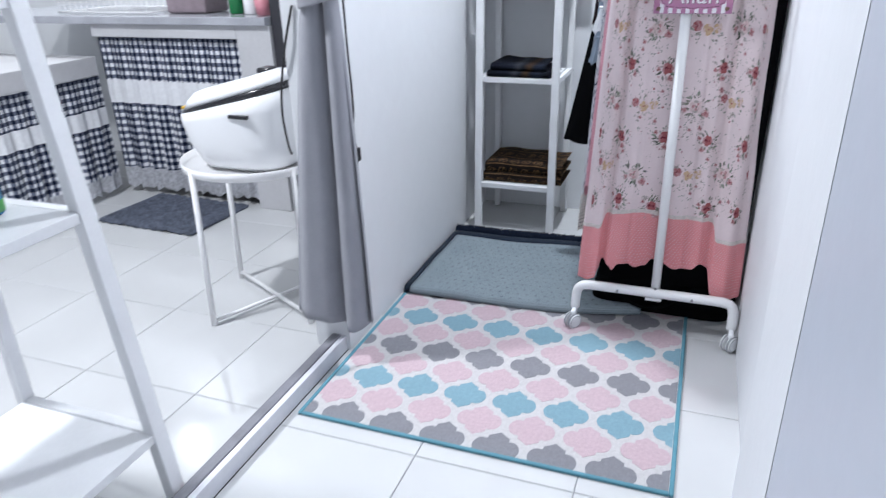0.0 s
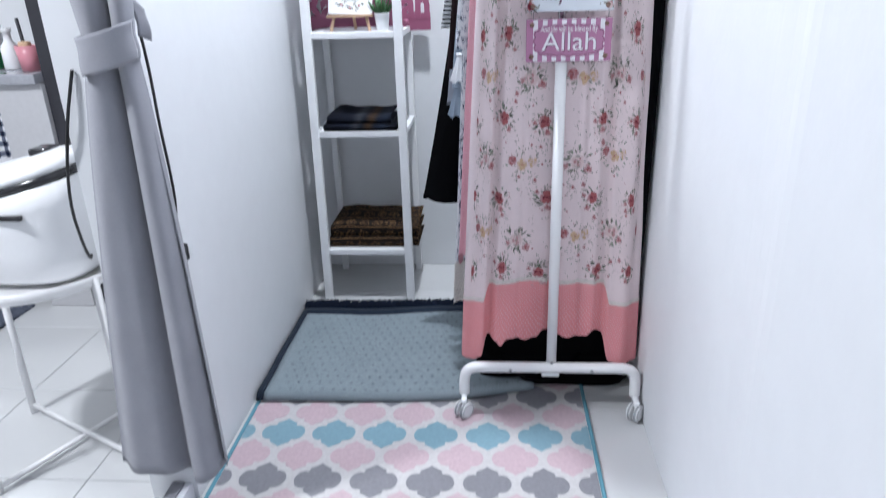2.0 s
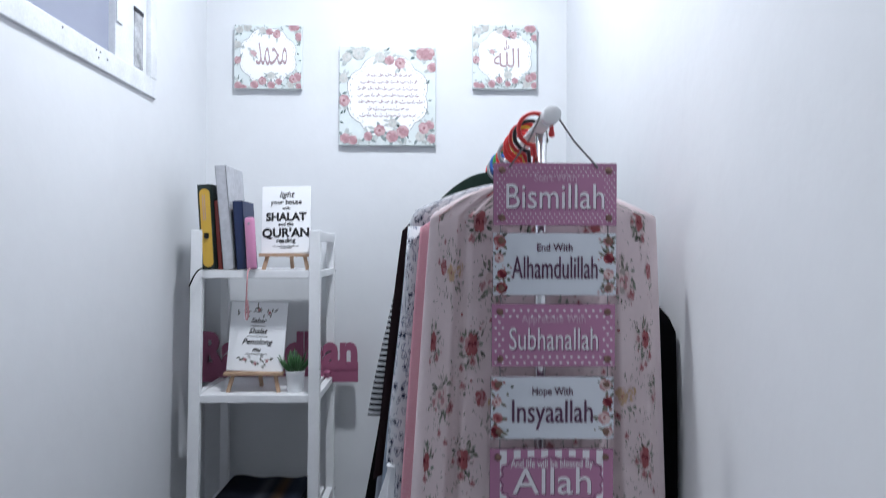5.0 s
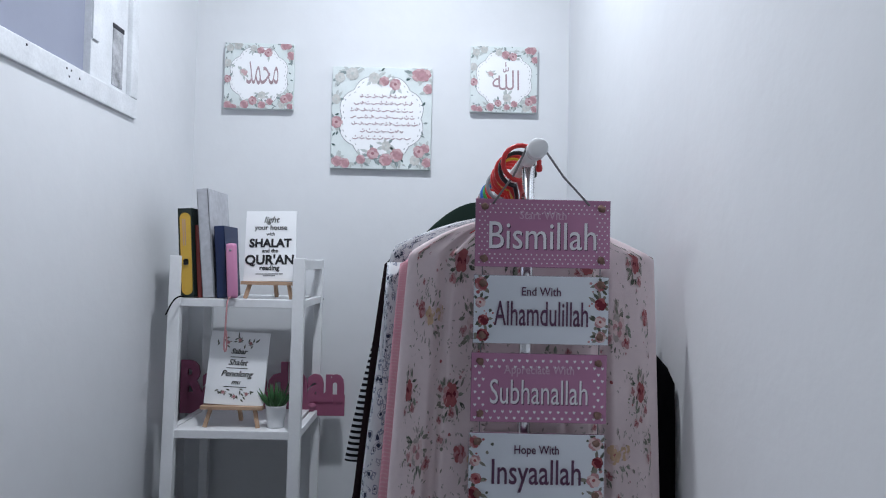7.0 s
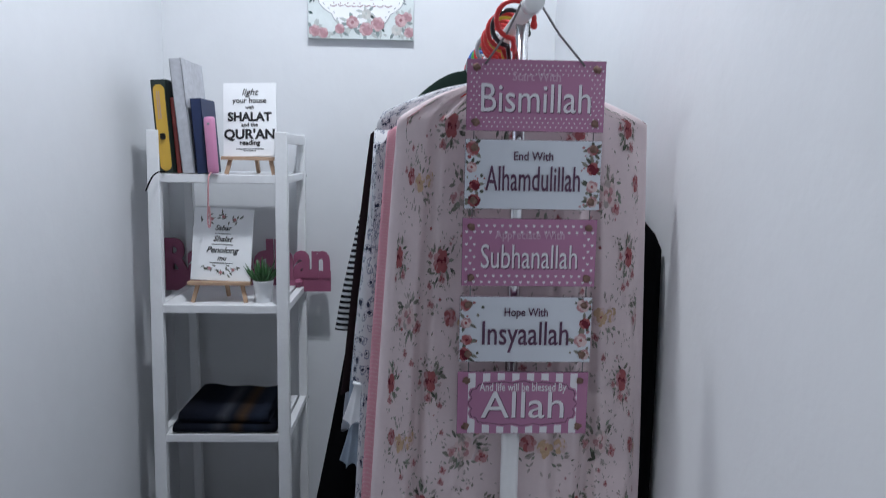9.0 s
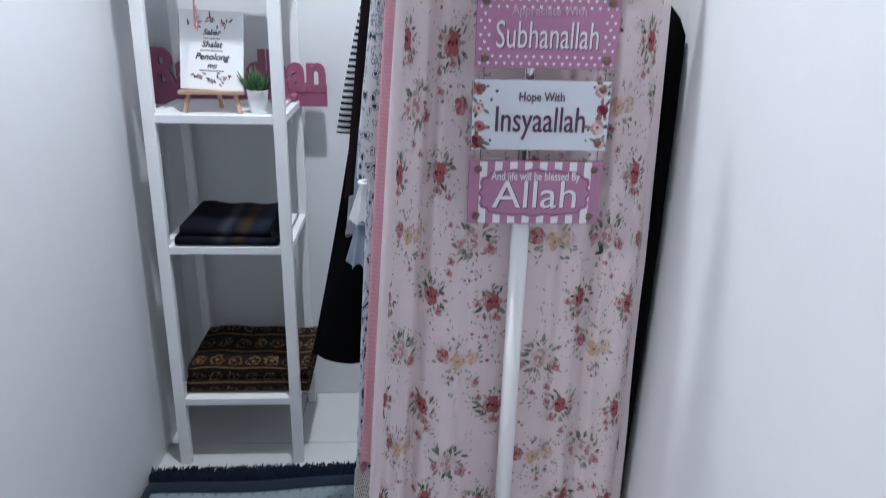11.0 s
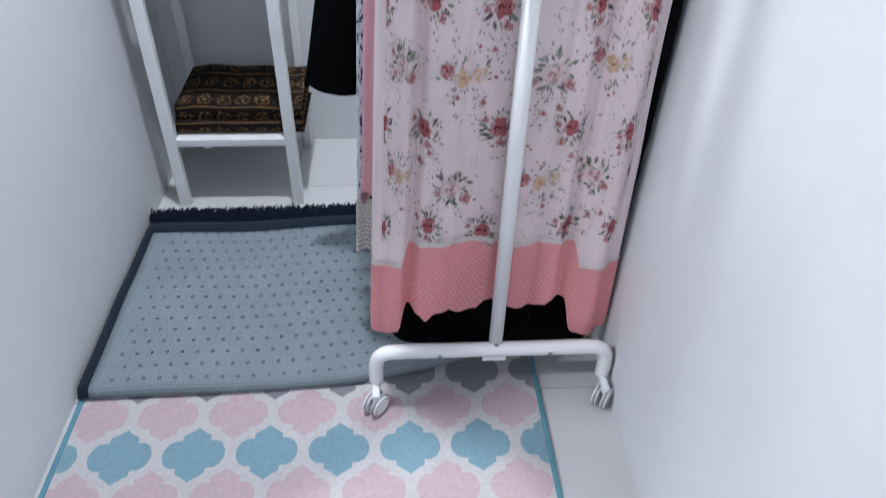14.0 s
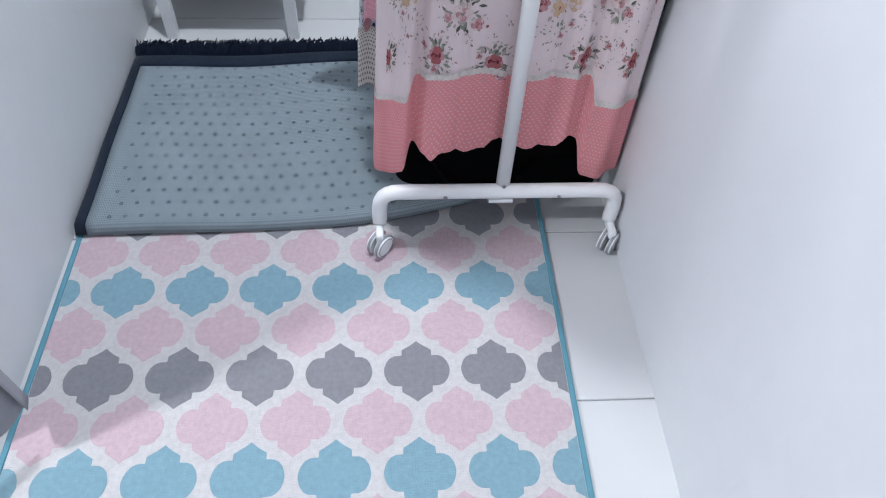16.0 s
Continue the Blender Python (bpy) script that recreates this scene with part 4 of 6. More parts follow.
def picture(label, x0, x1, z0, z1, seed):
    s, cx, cz = x1 - x0, (x0 + x1) / 2, (z0 + z1) / 2
    p = thing("picture", (cx, 1.5, z0), label, "picture", "rose bordered pictures")
    part("board", boxes((x0, x1, 1.482, 1.499, z0, z1), bevel=0.0015), CANVAS, p, smooth=False)
    rr = random.Random(seed)

    def lay_on(u, v, lift):
        return Vector((min(max(u, x0 + 0.001), x1 - 0.001), 1.4815 - lift, min(max(v, z0 + 0.001), z1 - 0.001)))

    bm = bmesh.new()
    fan(bm, lay_on, scalloped(cx, cz, s * 0.415), 0.0003, 0)
    part("medallion", bm, PAPER, p, smooth=False)
    bm = bmesh.new()
    ring = scalloped(cx, cz, s * 0.415, steps=120)
    for a, b2 in zip(ring, ring[1:] + ring[:1]):
        d = Vector((b2[0] - a[0], b2[1] - a[1])).normalized() * s * 0.003
        fan(bm, lay_on, [(a[0] - d.y, a[1] + d.x), (b2[0] - d.y, b2[1] + d.x), (b2[0] + d.y, b2[1] - d.x), (a[0] + d.y, a[1] - d.x)], 0.0006, 0)
    ring = scalloped(cx, cz, s * 0.385, steps=120)
    for k in range(0, 120, 3):
        a, b2 = ring[k], ring[(k + 1) % 120]
        d = Vector((b2[0] - a[0], b2[1] - a[1])).normalized() * s * 0.003
        fan(bm, lay_on, [(a[0] - d.y, a[1] + d.x), (b2[0] - d.y, b2[1] + d.x), (b2[0] + d.y, b2[1] - d.x), (a[0] + d.y, a[1] - d.x)], 0.0006, 0)
    part("outline", bm, GREYPLASTIC, p, smooth=False)
    bm = bmesh.new()
    spots = [(-0.42, 0.40, 3), (-0.30, 0.44, 3), (0.02, 0.37, 2), (-0.08, 0.40, 3), (0.13, 0.34, 0), (0.36, 0.44, 2), (0.46, 0.30, 2), (0.42, 0.44, 2), (-0.45, -0.05, 0), (-0.44, -0.44, 2), (-0.36, -0.46, 2),
             (-0.2, -0.42, 2), (-0.08, -0.36, 0), (0.05, -0.42, 2), (0.16, -0.37, 2), (0.34, -0.42, 3), (0.44, -0.30, 2), (0.38, -0.33, 0), (0.46, -0.44, 2), (-0.46, 0.18, 3), (0.05, -0.28, 3)]
    for u, v, tone in spots:
        tones = {0: (0, 2, 1), 2: (2, 0, 0), 3: (3, 3, 6)}[tone]
        rose(bm, lay_on, rr, cx + u * s, cz + v * s, s * rr.uniform(0.05, 0.072), tones, (5, 6, 6), 0.0009)
    for k in range(46):
        a = rr.random() * 6.28
        u, v = rr.choice([(rr.uniform(-0.48, 0.48), rr.choice((-1, 1)) * rr.uniform(0.38, 0.48)), (rr.choice((-1, 1)) * rr.uniform(0.42, 0.48), rr.uniform(-0.48, 0.48))])
        fan(bm, lay_on, leaf_shape(cx + u * s, cz + v * s, a, s * 0.05, s * 0.02), 0.0005 + 0.000008 * k, rr.choice((5, 6, 7)))
    tagged(part("rose_border", bm, PICFLOWERS, p, smooth=False), kind="stuff")
    return p, lay_on, cx, cz, s


def strokes(p, lay_on, lines, width, material, name="calligraphy"):
    """Pen strokes of changing width, each along a list of (u, v)."""
    bm = bmesh.new()
    for pts in lines:
        for _ in range(2):
            out = [pts[0]]
            for a, b2 in zip(pts, pts[1:]):
                out += [tuple(a[i] * 0.75 + b2[i] * 0.25 for i in (0, 1)), tuple(a[i] * 0.25 + b2[i] * 0.75 for i in (0, 1))]
            pts = out + [pts[-1]]
        for k, (a, b2) in enumerate(zip(pts, pts[1:])):
            w = width * (0.6 + 0.4 * math.sin(math.pi * (k + 0.5) / len(pts)))
            d = Vector((b2[0] - a[0], b2[1] - a[1]))
            d = (d.normalized() if d.length > 1e-6 else Vector((1, 0))) * w
            fan(bm, lay_on, [(a[0] - d.y, a[1] + d.x), (b2[0] - d.y, b2[1] + d.x), (b2[0] + d.y, b2[1] - d.x), (a[0] + d.y, a[1] - d.x)], 0.0012, 0)
    part(name, bm, material, p, smooth=False)


def scaled(lines, cx, cz, s):
    return [[(cx + x * s, cz + y * s) for x, y in line] for line in lines]


CALLIG = mat("brown_pink_ink", (0.40, 0.28, 0.31), 0.5, 0, 0.2, 60)
p, lay_on, cx, cz, s = picture("small square board with a script medallion and rose border", 0.094, 0.308, 1.938, 2.142, 11)
part("calligraphy", letters("\uFEAA\uFEE4\uFEA4\uFEE3", 0.1, (cx + 0.05 * s, 1.4812, cz - 0.12 * s), bold=-0.0007, width=0.46 * s, height=0.34 * s), CALLIG, p, smooth=False)
rr = random.Random(5)
bm = bmesh.new()
rose(bm, lay_on, rr, cx - 0.22 * s, cz + 0.05 * s, 0.06 * s, (3, 2, 2), (6, 6), 0.0009)
part("pale_flower", bm, PICFLOWERS, p, smooth=False)
p, lay_on, cx, cz, s = picture("small square board with a script medallion and rose border", 0.855, 1.062, 1.944, 2.150, 12)
part("calligraphy", letters("\uFDF2", 0.1, (cx + 0.03 * s, 1.4812, cz - 0.16 * s), bold=-0.0004, width=0.40 * s, height=0.42 * s), CALLIG, p, smooth=False)
bm = bmesh.new()
rose(bm, lay_on, rr, cx - 0.2 * s, cz + 0.08 * s, 0.05 * s, (3, 2, 2), (6, 6), 0.0009)
part("pale_flower", bm, PICFLOWERS, p, smooth=False)
p, lay_on, cx, cz, s = picture("large square board with lines of script in a rose border", 0.428, 0.737, 1.760, 2.076, 13)
rr = random.Random(21)
lines = []
for row, half in enumerate((0.22, 0.28, 0.31, 0.31, 0.30, 0.21, 0.29)):
    v, u = 0.21 - row * 0.069, -half
    while u < half:
        ln = rr.uniform(0.03, 0.075)
        lines.append([(u, v + rr.uniform(-0.004, 0.014)), (u + ln * 0.35, v - 0.012), (u + ln * 0.7, v + rr.uniform(-0.012, 0.02)), (u + ln, v + rr.uniform(-0.006, 0.01))])
        if rr.random() < 0.7:
            lines.append([(u + ln * 0.5, v + 0.012), (u + ln * 0.5 + rr.uniform(-0.01, 0.01), v + 0.026)])
        u += ln + 0.010
strokes(p, lay_on, scaled(lines, cx, cz, s), s * 0.0052, CALLIG, "script")

# ---- clothes rack ----
RACKX = 0.902
rack = thing("clothes_rack", (RACKX, 0.8, 0), "white steel clothes rack on castors, hung with dresses", "clothes rack")


def rack_end(y, wy):
    """A T-foot: bowed tube with two castors and an upright."""
    z = 0.150
    foot = [(0.651, y, 0.062), (0.651, y, 0.10), (0.656, y, 0.132), (0.672, y, 0.147), (0.70, y, z), (0.80, y, z), (1.0, y, z), (1.095, y, z), (1.122, y, 0.147), (1.138, y, 0.132), (1.142, y, 0.10), (1.142, y, 0.060)]
    part("foot_tube", sweep(foot, 0.0155, 14, smooth_corners=1), STEEL, rack)
    for x in (0.651, 1.142):
        turn = pose(x, wy, 0, 0, 0, -40)
        bm = bmesh.new()
        for k in (-1, 1):
            c = bmesh.ops.create_cone(bm, cap_ends=True, segments=26, radius1=0.0265, radius2=0.0245 if k > 0 else 0.0265, depth=0.011)["verts"]
            bmesh.ops.transform(bm, matrix=turn @ pose(k * 0.0105, 0, 0.0275, 0, 90, 0), verts=c)
        wheel = part("castor", bm, PLASTIC, rack)
        auto(wheel)
        bm = bmesh.new()
        for k in (-1, 1):
            c = bmesh.ops.create_cone(bm, cap_ends=True, segments=26, radius1=0.0278, radius2=0.0278, depth=0.0055)["verts"]
            bmesh.ops.transform(bm, matrix=turn @ pose(k * 0.0100, 0, 0.0280, 0, 90, 0), verts=c)
        auto(part("tyre", bm, GREYPLASTIC, wheel, "grey rubber tread"))
        for k in (-0.0163, 0.0163):
            part("rim_line", sweep([turn @ Vector((k, 0.0212 * math.cos(0.2618 * n), 0.0275 + 0.0212 * math.sin(0.2618 * n))) for n in range(24)], 0.0011, 5, closed=True), GREYPLASTIC, wheel, "grey line round the wheel")
        part("yoke", boxes((x - 0.008, x + 0.008, min(y, wy) - 0.012, max(y, wy) + 0.010, 0.044, 0.066), bevel=0.005), PLASTIC, wheel)
    for x in (0.785, 1.015):
        bm = sweep([(x, y - 0.0165, z - 0.002), (x, y - 0.0150, z - 0.002)], 0.0045, 10)
        part("bolt", bm, GREYPLASTIC, rack)
    part("plug_cap", boxes((RACKX - 0.028, RACKX + 0.022, y - 0.012, y + 0.012, z - 0.0235, z - 0.0155), bevel=0.002), PLASTIC, rack)


rack_end(0.395, 0.360)
rack_end(1.20, 1.22)
for y in (0.405, 1.20):
    part("upright", sweep([(RACKX, y, 0.150), (RACKX, y + 0.012, 1.02)], 0.0142, 16), STEEL, rack)
    part("inner_pole", sweep([(RACKX - 0.002, y + 0.012, 1.02), (RACKX - 0.002, y + 0.012, 1.62)], 0.0095, 14), CHROME, rack, "chrome telescopic pole")
part("top_bar", sweep([(0.898, 0.325, 1.628), (0.898, 1.26, 1.628)], 0.0112, 16), STEEL, rack)
part("end_cap", sweep([(0.898, 0.300, 1.628), (0.898, 0.303, 1.628), (0.898, 0.328, 1.628)], [0.0125, 0.0138, 0.0138], 20), PLASTIC, rack)
part("end_cap", sweep([(0.898, 1.258, 1.628), (0.898, 1.285, 1.628)], 0.0138, 20), PLASTIC, rack)
part("grip_screw", sweep([(RACKX, 0.388, 0.168), (RACKX, 0.3895, 0.168)], 0.004, 10), GREYPLASTIC, rack)

# ---- hanging signs ----
SY = 0.399


def sign_board(name, label, z0, z1, lead, word, scheme, shift):
    x0, x1 = 0.8185 + shift, 1.0195 + shift
    cx = (x0 + x1) / 2
    sg = thing(name, (cx, SY, z0), label, "sign", "signs strung on the rack")
    face = SIGNWHITE if scheme == "white" else SIGNPINK
    part("board", boxes((x0, x1, SY, SY + 0.004, z0, z1), bevel=0.0006), [face], sg, smooth=False)
    part("board_edge", boxes((x0 - 0.0004, x1 + 0.0004, SY + 0.0012, SY + 0.0046, z0 - 0.0004, z1 + 0.0004), bevel=0), SIGNEDGE, sg, smooth=False)
    rr = random.Random(word)

    def lay_on(u, v, lift):
        return Vector((min(max(u, x0 + 0.0006), x1 - 0.0006), SY - lift, min(max(v, z0 + 0.0006), z1 - 0.0006)))

    h = z1 - z0
    if scheme == "white":
        bm = bmesh.new()
        for cu in (x0 + 0.013, x1 - 0.013):
            for cv in (z0 + 0.012, z0 + h * 0.34, z0 + h * 0.60, z1 - 0.013):
                rose(bm, lay_on, rr, cu + rr.uniform(-0.006, 0.006), cv, rr.uniform(0.0085, 0.0115), rr.choice(((2, 0, 1), (0, 1, 1), (2, 3, 0))), (5, 7), 0.0004)
            for k in range(14):
                s = 1 if cu < cx else -1
                fan(bm, lay_on, blob(rr, cu + s * rr.uniform(-0.01, 0.022), z0 + rr.uniform(0.004, h - 0.004), rr.uniform(0.0012, 0.003), 7), 0.0004, rr.choice((0, 2, 5, 7)))
        tagged(part("rose_print", bm, FLOWERS, sg, smooth=False), kind="stuff")
    elif scheme == "dots":
        bm = bmesh.new()
        step, r = (0.0078, 0.0013) if word == "Bismillah" else (0.0118, 0.0023)
        for j in range(15):
            for i in range(30):
                u, v = x0 + 0.006 + i * step + (step / 2 if j % 2 else 0), z0 + 0.006 + j * step * 0.8
                inner = abs(u - cx) < 0.080 and abs(v - (z0 + z1) / 2) < h * 0.30
                if v < z1 - 0.003 and u < x1 - 0.003 and not inner:
                    fan(bm, lay_on, [(u - r, v), (u, v - r * 1.2), (u + r, v), (u + r * 0.6, v + r), (u, v + r * 0.5), (u - r * 0.6, v + r)], 0.0004, 0)
        part("dot_print", bm, PALEINK, sg, smooth=False)
    else:
        bm = bmesh.new()
        for k in range(8):
            u = x0 + 0.016 + k * 0.0225
            fan(bm, lay_on, [(u, z0 + 0.001), (u + 0.0112, z0 + 0.001), (u + 0.0112, z1 - 0.001), (u, z1 - 0.001)], 0.0004, 0)
        part("stripe_print", bm, PALEINK, sg, smooth=False)

        def plaque(grow):
            half_w, half_h, mid = 0.083 + grow, 0.031 + grow, (z0 + z1) / 2
            q = [(0.0, 1.12), (0.18, 1.0), (0.35, 1.06), (0.6, 0.98), (0.80, 0.94), (0.85, 0.72), (0.93, 0.66), (0.96, 0.45), (0.93, 0.25), (1.0, 0.0)]
            full = q + [(x, -y) for x, y in q[-2::-1]] + [(-x, -y) for x, y in q[1:]] + [(-x, y) for x, y in q[-2:0:-1]]
            return [(cx + x * half_w, mid + y * half_h) for x, y in full]

        for grow, lift, m, nm in ((0.0045, 0.0008, SIGNPINK, "plaque"), (0.002, 0.0011, INK, "plaque_line"), (0.0008, 0.0014, SIGNPINK, "plaque_face")):
            bm = bmesh.new()
            fan(bm, lay_on, plaque(grow), lift, 0)
            part(nm, bm, m, sg, smooth=False)
    wide, tall, lead_w = {"Bismillah": (0.160, 0.040, 0.070), "Alhamdulillah": (0.140, 0.036, 0.058), "Subhanallah": (0.145, 0.036, 0.104), "Insyaallah": (0.132, 0.036, 0.066), "Allah": (0.128, 0.042, 0.134)}[word]
    base = z0 + h * 0.27
    text_y = SY - (0.0008 if scheme != "stripes" else 0.0022)
    if scheme != "white":
        part("lettering_shadow", letters(word, 0.05, (cx + 0.0012, text_y + 0.0004, base - 0.0012), bold=0.0002, depth=0.0003, width=wide, height=tall), INK, sg, smooth=False)
    part("lettering", letters(word, 0.05, (cx, text_y, base), bold=0.0003 if scheme == "white" else 0.0, depth=0.0005, width=wide, height=tall), INK if scheme == "white" else PALEINK, sg, smooth=False)
    part("small_lettering", letters(lead, 0.018, (cx, text_y, z0 + h * 0.71), bold=0.0001, depth=0.0005, width=lead_w, height=0.0125), INK if scheme == "white" else (SOFTINK if scheme == "dots" else PALEINK), sg, smooth=False)
    for u in (x0 + 0.013, x1 - 0.013):
        for v in (z0 + 0.012, z1 - 0.012):
            bm = bmesh.new()
            bmesh.ops.create_icosphere(bm, subdivisions=2, radius=0.0062, matrix=Matrix.Translation((u, SY - 0.002, v)))
            for vert in bm.verts:
                d = vert.co - Vector((u, SY - 0.002, v))
                vert.co = Vector((u, SY - 0.002, v)) + Vector((d.x, d.y * 0.55, d.z)) * rr.uniform(0.6, 1.15)
            part("cord_knot", bm, KNOT, sg, "frayed brown cord knot")
    return sg


SIGNS = [(1.466, 1.567, "Start With", "Bismillah", "dots", 0.002, "mauve dotted sign strung from the rack's top bar"),
         (1.352, 1.453, "End With", "Alhamdulillah", "white", 0.0015, "white sign with roses and plum lettering, strung on the rack"),
         (1.236, 1.337, "Appreciate With", "Subhanallah", "dots", 0.0, "mauve heart-dotted sign strung on the rack"),
         (1.118, 1.219, "Hope With", "Insyaallah", "white", -0.0015, "white sign with roses and plum lettering, strung on the rack"),
         (1.003, 1.101, "And life will be blessed By", "Allah", "stripes", -0.0025, "pink and white striped sign strung lowest on the rack")]
for z0, z1, lead, word_, scheme, shift, label in SIGNS:
    sign_board("hanging_sign", label, z0, z1, lead, word_, scheme, shift)
cords = thing("sign_cord", (0.898, 0.39, 1.0), "thin grey cord stringing the signs to the rack", "cord")
for x in (0.846, 0.99):
    part("cord", sweep([(x, SY - 0.001, 1.560), (x * 0.5 + 0.449, 0.365, 1.598), (0.898 + (x - 0.918) * 0.16, 0.334, 1.634), (0.898, 0.334, 1.6405)], 0.0016, 6), TWINE, cords)
    for (a, _, *_r), (_a, b_, *_q) in zip(SIGNS, SIGNS[1:]):
        part("cord", sweep([(x - 0.014 if x < 0.9 else x + 0.018, SY + 0.002, a + 0.005), (x - 0.014 if x < 0.9 else x + 0.018, SY + 0.002, b_ - 0.005)], 0.0009, 5), TWINE, cords)


# ---- clothes ----
def loft(levels, power=3.2, sides=48):
    """Rounded-box sections (x0, x1, y0, y1, z, rise): rise lifts the section towards +x."""
    bm = bmesh.new()
    rings = []
    for x0, x1, y0, y1, z, rise in levels:
        ring = []
        for k in range(sides):
            a = 6.28319 * k / sides
            c, s = math.cos(a), math.sin(a)
            x = (x0 + x1) / 2 + (x1 - x0) / 2 * math.copysign(abs(c) ** (2 / power), c)
            y = (y0 + y1) / 2 + (y1 - y0) / 2 * math.copysign(abs(s) ** (2 / power), s)
            x = x if x > -0.4 else -0.4 + (x + 0.4) * 0.80
            ring.append(bm.verts.new((x, y, z + rise * (x - x0) / max(x1 - x0, 1e-4))))
        rings.append(ring)
    for a, b2 in zip(rings, rings[1:]):
        for k in range(sides):
            bm.faces.new((a[k], a[(k + 1) % sides], b2[(k + 1) % sides], b2[k]))
    bm.faces.new(rings[0][::-1])
    bm.faces.new(rings[-1])
    return bm


def ease(x, a, b_):
    k = min(max((x - a) / (b_ - a), 0), 1)
    return k * k * (3 - 2 * k)


class Garment:
    """A hanging garment: a closed folded tube round the height z, front towards -y."""

    def __init__(self, cy, top, low, shoulders, hem, depth, folds, seed, box=0.9):
        self.cy, self.top, self.low, self.sh, self.hem, self.depth, self.folds, self.box = cy, top, low, shoulders, hem, depth, folds, box
        rr = random.Random(seed)
        self.pleats, self.collar, self.slope, self.flare = (), 0.12, 0.30, 0.85
        self.span, self.swing = 0.06, 0.0
        self.waves = [(k, rr.random() * 6.28, rr.uniform(0.5, 1.0)) for k in (5, 9, 14)]

    def at(self, a, z, out=0.0):
        t = min(max((self.top - z) / (self.top - self.low), 0), 1)
        xl = self.sh[0] + (self.hem[0] - self.sh[0]) * t ** self.flare
        xr = self.sh[1] + (self.hem[1] - self.sh[1]) * t ** self.flare
        cx, hw = (xl + xr) / 2, (xr - xl) / 2
        neck = min(max((self.top - z) / self.span, 0), 1)
        cx = cx * neck + 0.9 * (1 - neck)
        hw *= self.collar + (1 - self.collar) * neck ** self.slope
        hd = (0.012 + self.depth * min(1, t * 2.2)) * (0.35 + 0.65 * neck)
        f = sum(w * math.sin(k * a + ph + 0.6 * t + 0.5 * math.sin(4 * t + ph)) for k, ph, w in self.waves) * self.folds * (0.06 + 0.94 * t ** 1.1) * neck
        hw2, hd2 = hw + 0.25 * f + out, hd + f + out
        c, s = math.cos(a), math.sin(a)
        share = (1 - math.copysign(abs(c) ** self.box, c)) / 2
        if s > 0:
            hd2 -= sum(depth * math.sin(math.pi * (share - s0) / (s1 - s0)) for s0, s1, depth in self.pleats if s0 < share < s1) * min(1, t * 2.5) ** 0.6
        x = cx - hw2 * math.copysign(abs(c) ** self.box, c)
        return Vector((x, self.cy - hd2 * math.copysign(abs(s) ** 0.7, s) - self.swing * ease(x, 1.07, 1.145) * math.sin(math.pi * t) ** 0.4, z))

    def band(self, za, zb, na=96, nz=40, a0=0.0, a1=6.28319, out=0.0, width=1.1, tall=0.0):
        """za, zb: heights or functions of the angle."""
        fa = za if callable(za) else (lambda a: za)
        fb = zb if callable(zb) else (lambda a: zb)
        return sheet(lambda u, v: self.at(a0 + (a1 - a0) * u, fa(a0 + (a1 - a0) * u) + (fb(a0 + (a1 - a0) * u) - fa(a0 + (a1 - a0) * u)) * v ** 1.6, out), na, nz, scale=(width, tall or abs(self.top - self.low)))


def hem_wave(base, amp, seed):
    rr = random.Random(seed)
    p = [rr.random() * 6.28 for _ in range(4)]
    return lambda a: base + amp * (math.sin(3 * a + p[0]) + 0.6 * math.sin(7 * a + p[1]) + 0.4 * math.sin(11 * a + p[2])) / 2


def hanger(y, colour, lean=0.0, arms_y=None, neck=1.512):
    """A moulded hanger: an open round hook over the bar, a neck and two sloping arms."""
    h = thing("hanger", (0.898, y, 1.55), "plastic clothes hanger hooked over the rack's bar", "hanger", "hangers on the rack")
    w = y if arms_y is None else arms_y
    r, cx, cz = 0.0265, 0.8835 + lean * 0.4, 1.6172
    ring = [(cx + r * math.cos(radians(d)), y + 0.004 * math.sin(radians(d)), cz + r * math.sin(radians(d))) for d in range(262, -26, -16)]
    part("hook", sweep([(0.898, w, neck), (0.8955, w * 0.7 + y * 0.3, neck + 0.026), (0.889, w * 0.3 + y * 0.7, 1.5805)] + ring, 0.0036, 8), colour, h)
    part("hook_tip", lathe([(0.002, 0), (0.0046, 0.002), (0.0052, 0.006), (0.0042, 0.010), (0.0015, 0.012)], (ring[-1][0], ring[-1][1], ring[-1][2] - 0.008), 10), colour, h)
    part("arms", sweep([(0.785, w, neck - 0.062), (0.83, w, neck - 0.026), (0.880, w, neck - 0.003), (0.898, w, neck), (0.916, w, neck - 0.003), (0.966, w, neck - 0.026), (1.01, w, neck - 0.062)], 0.0045, 8, smooth_corners=1), colour, h)
    return h


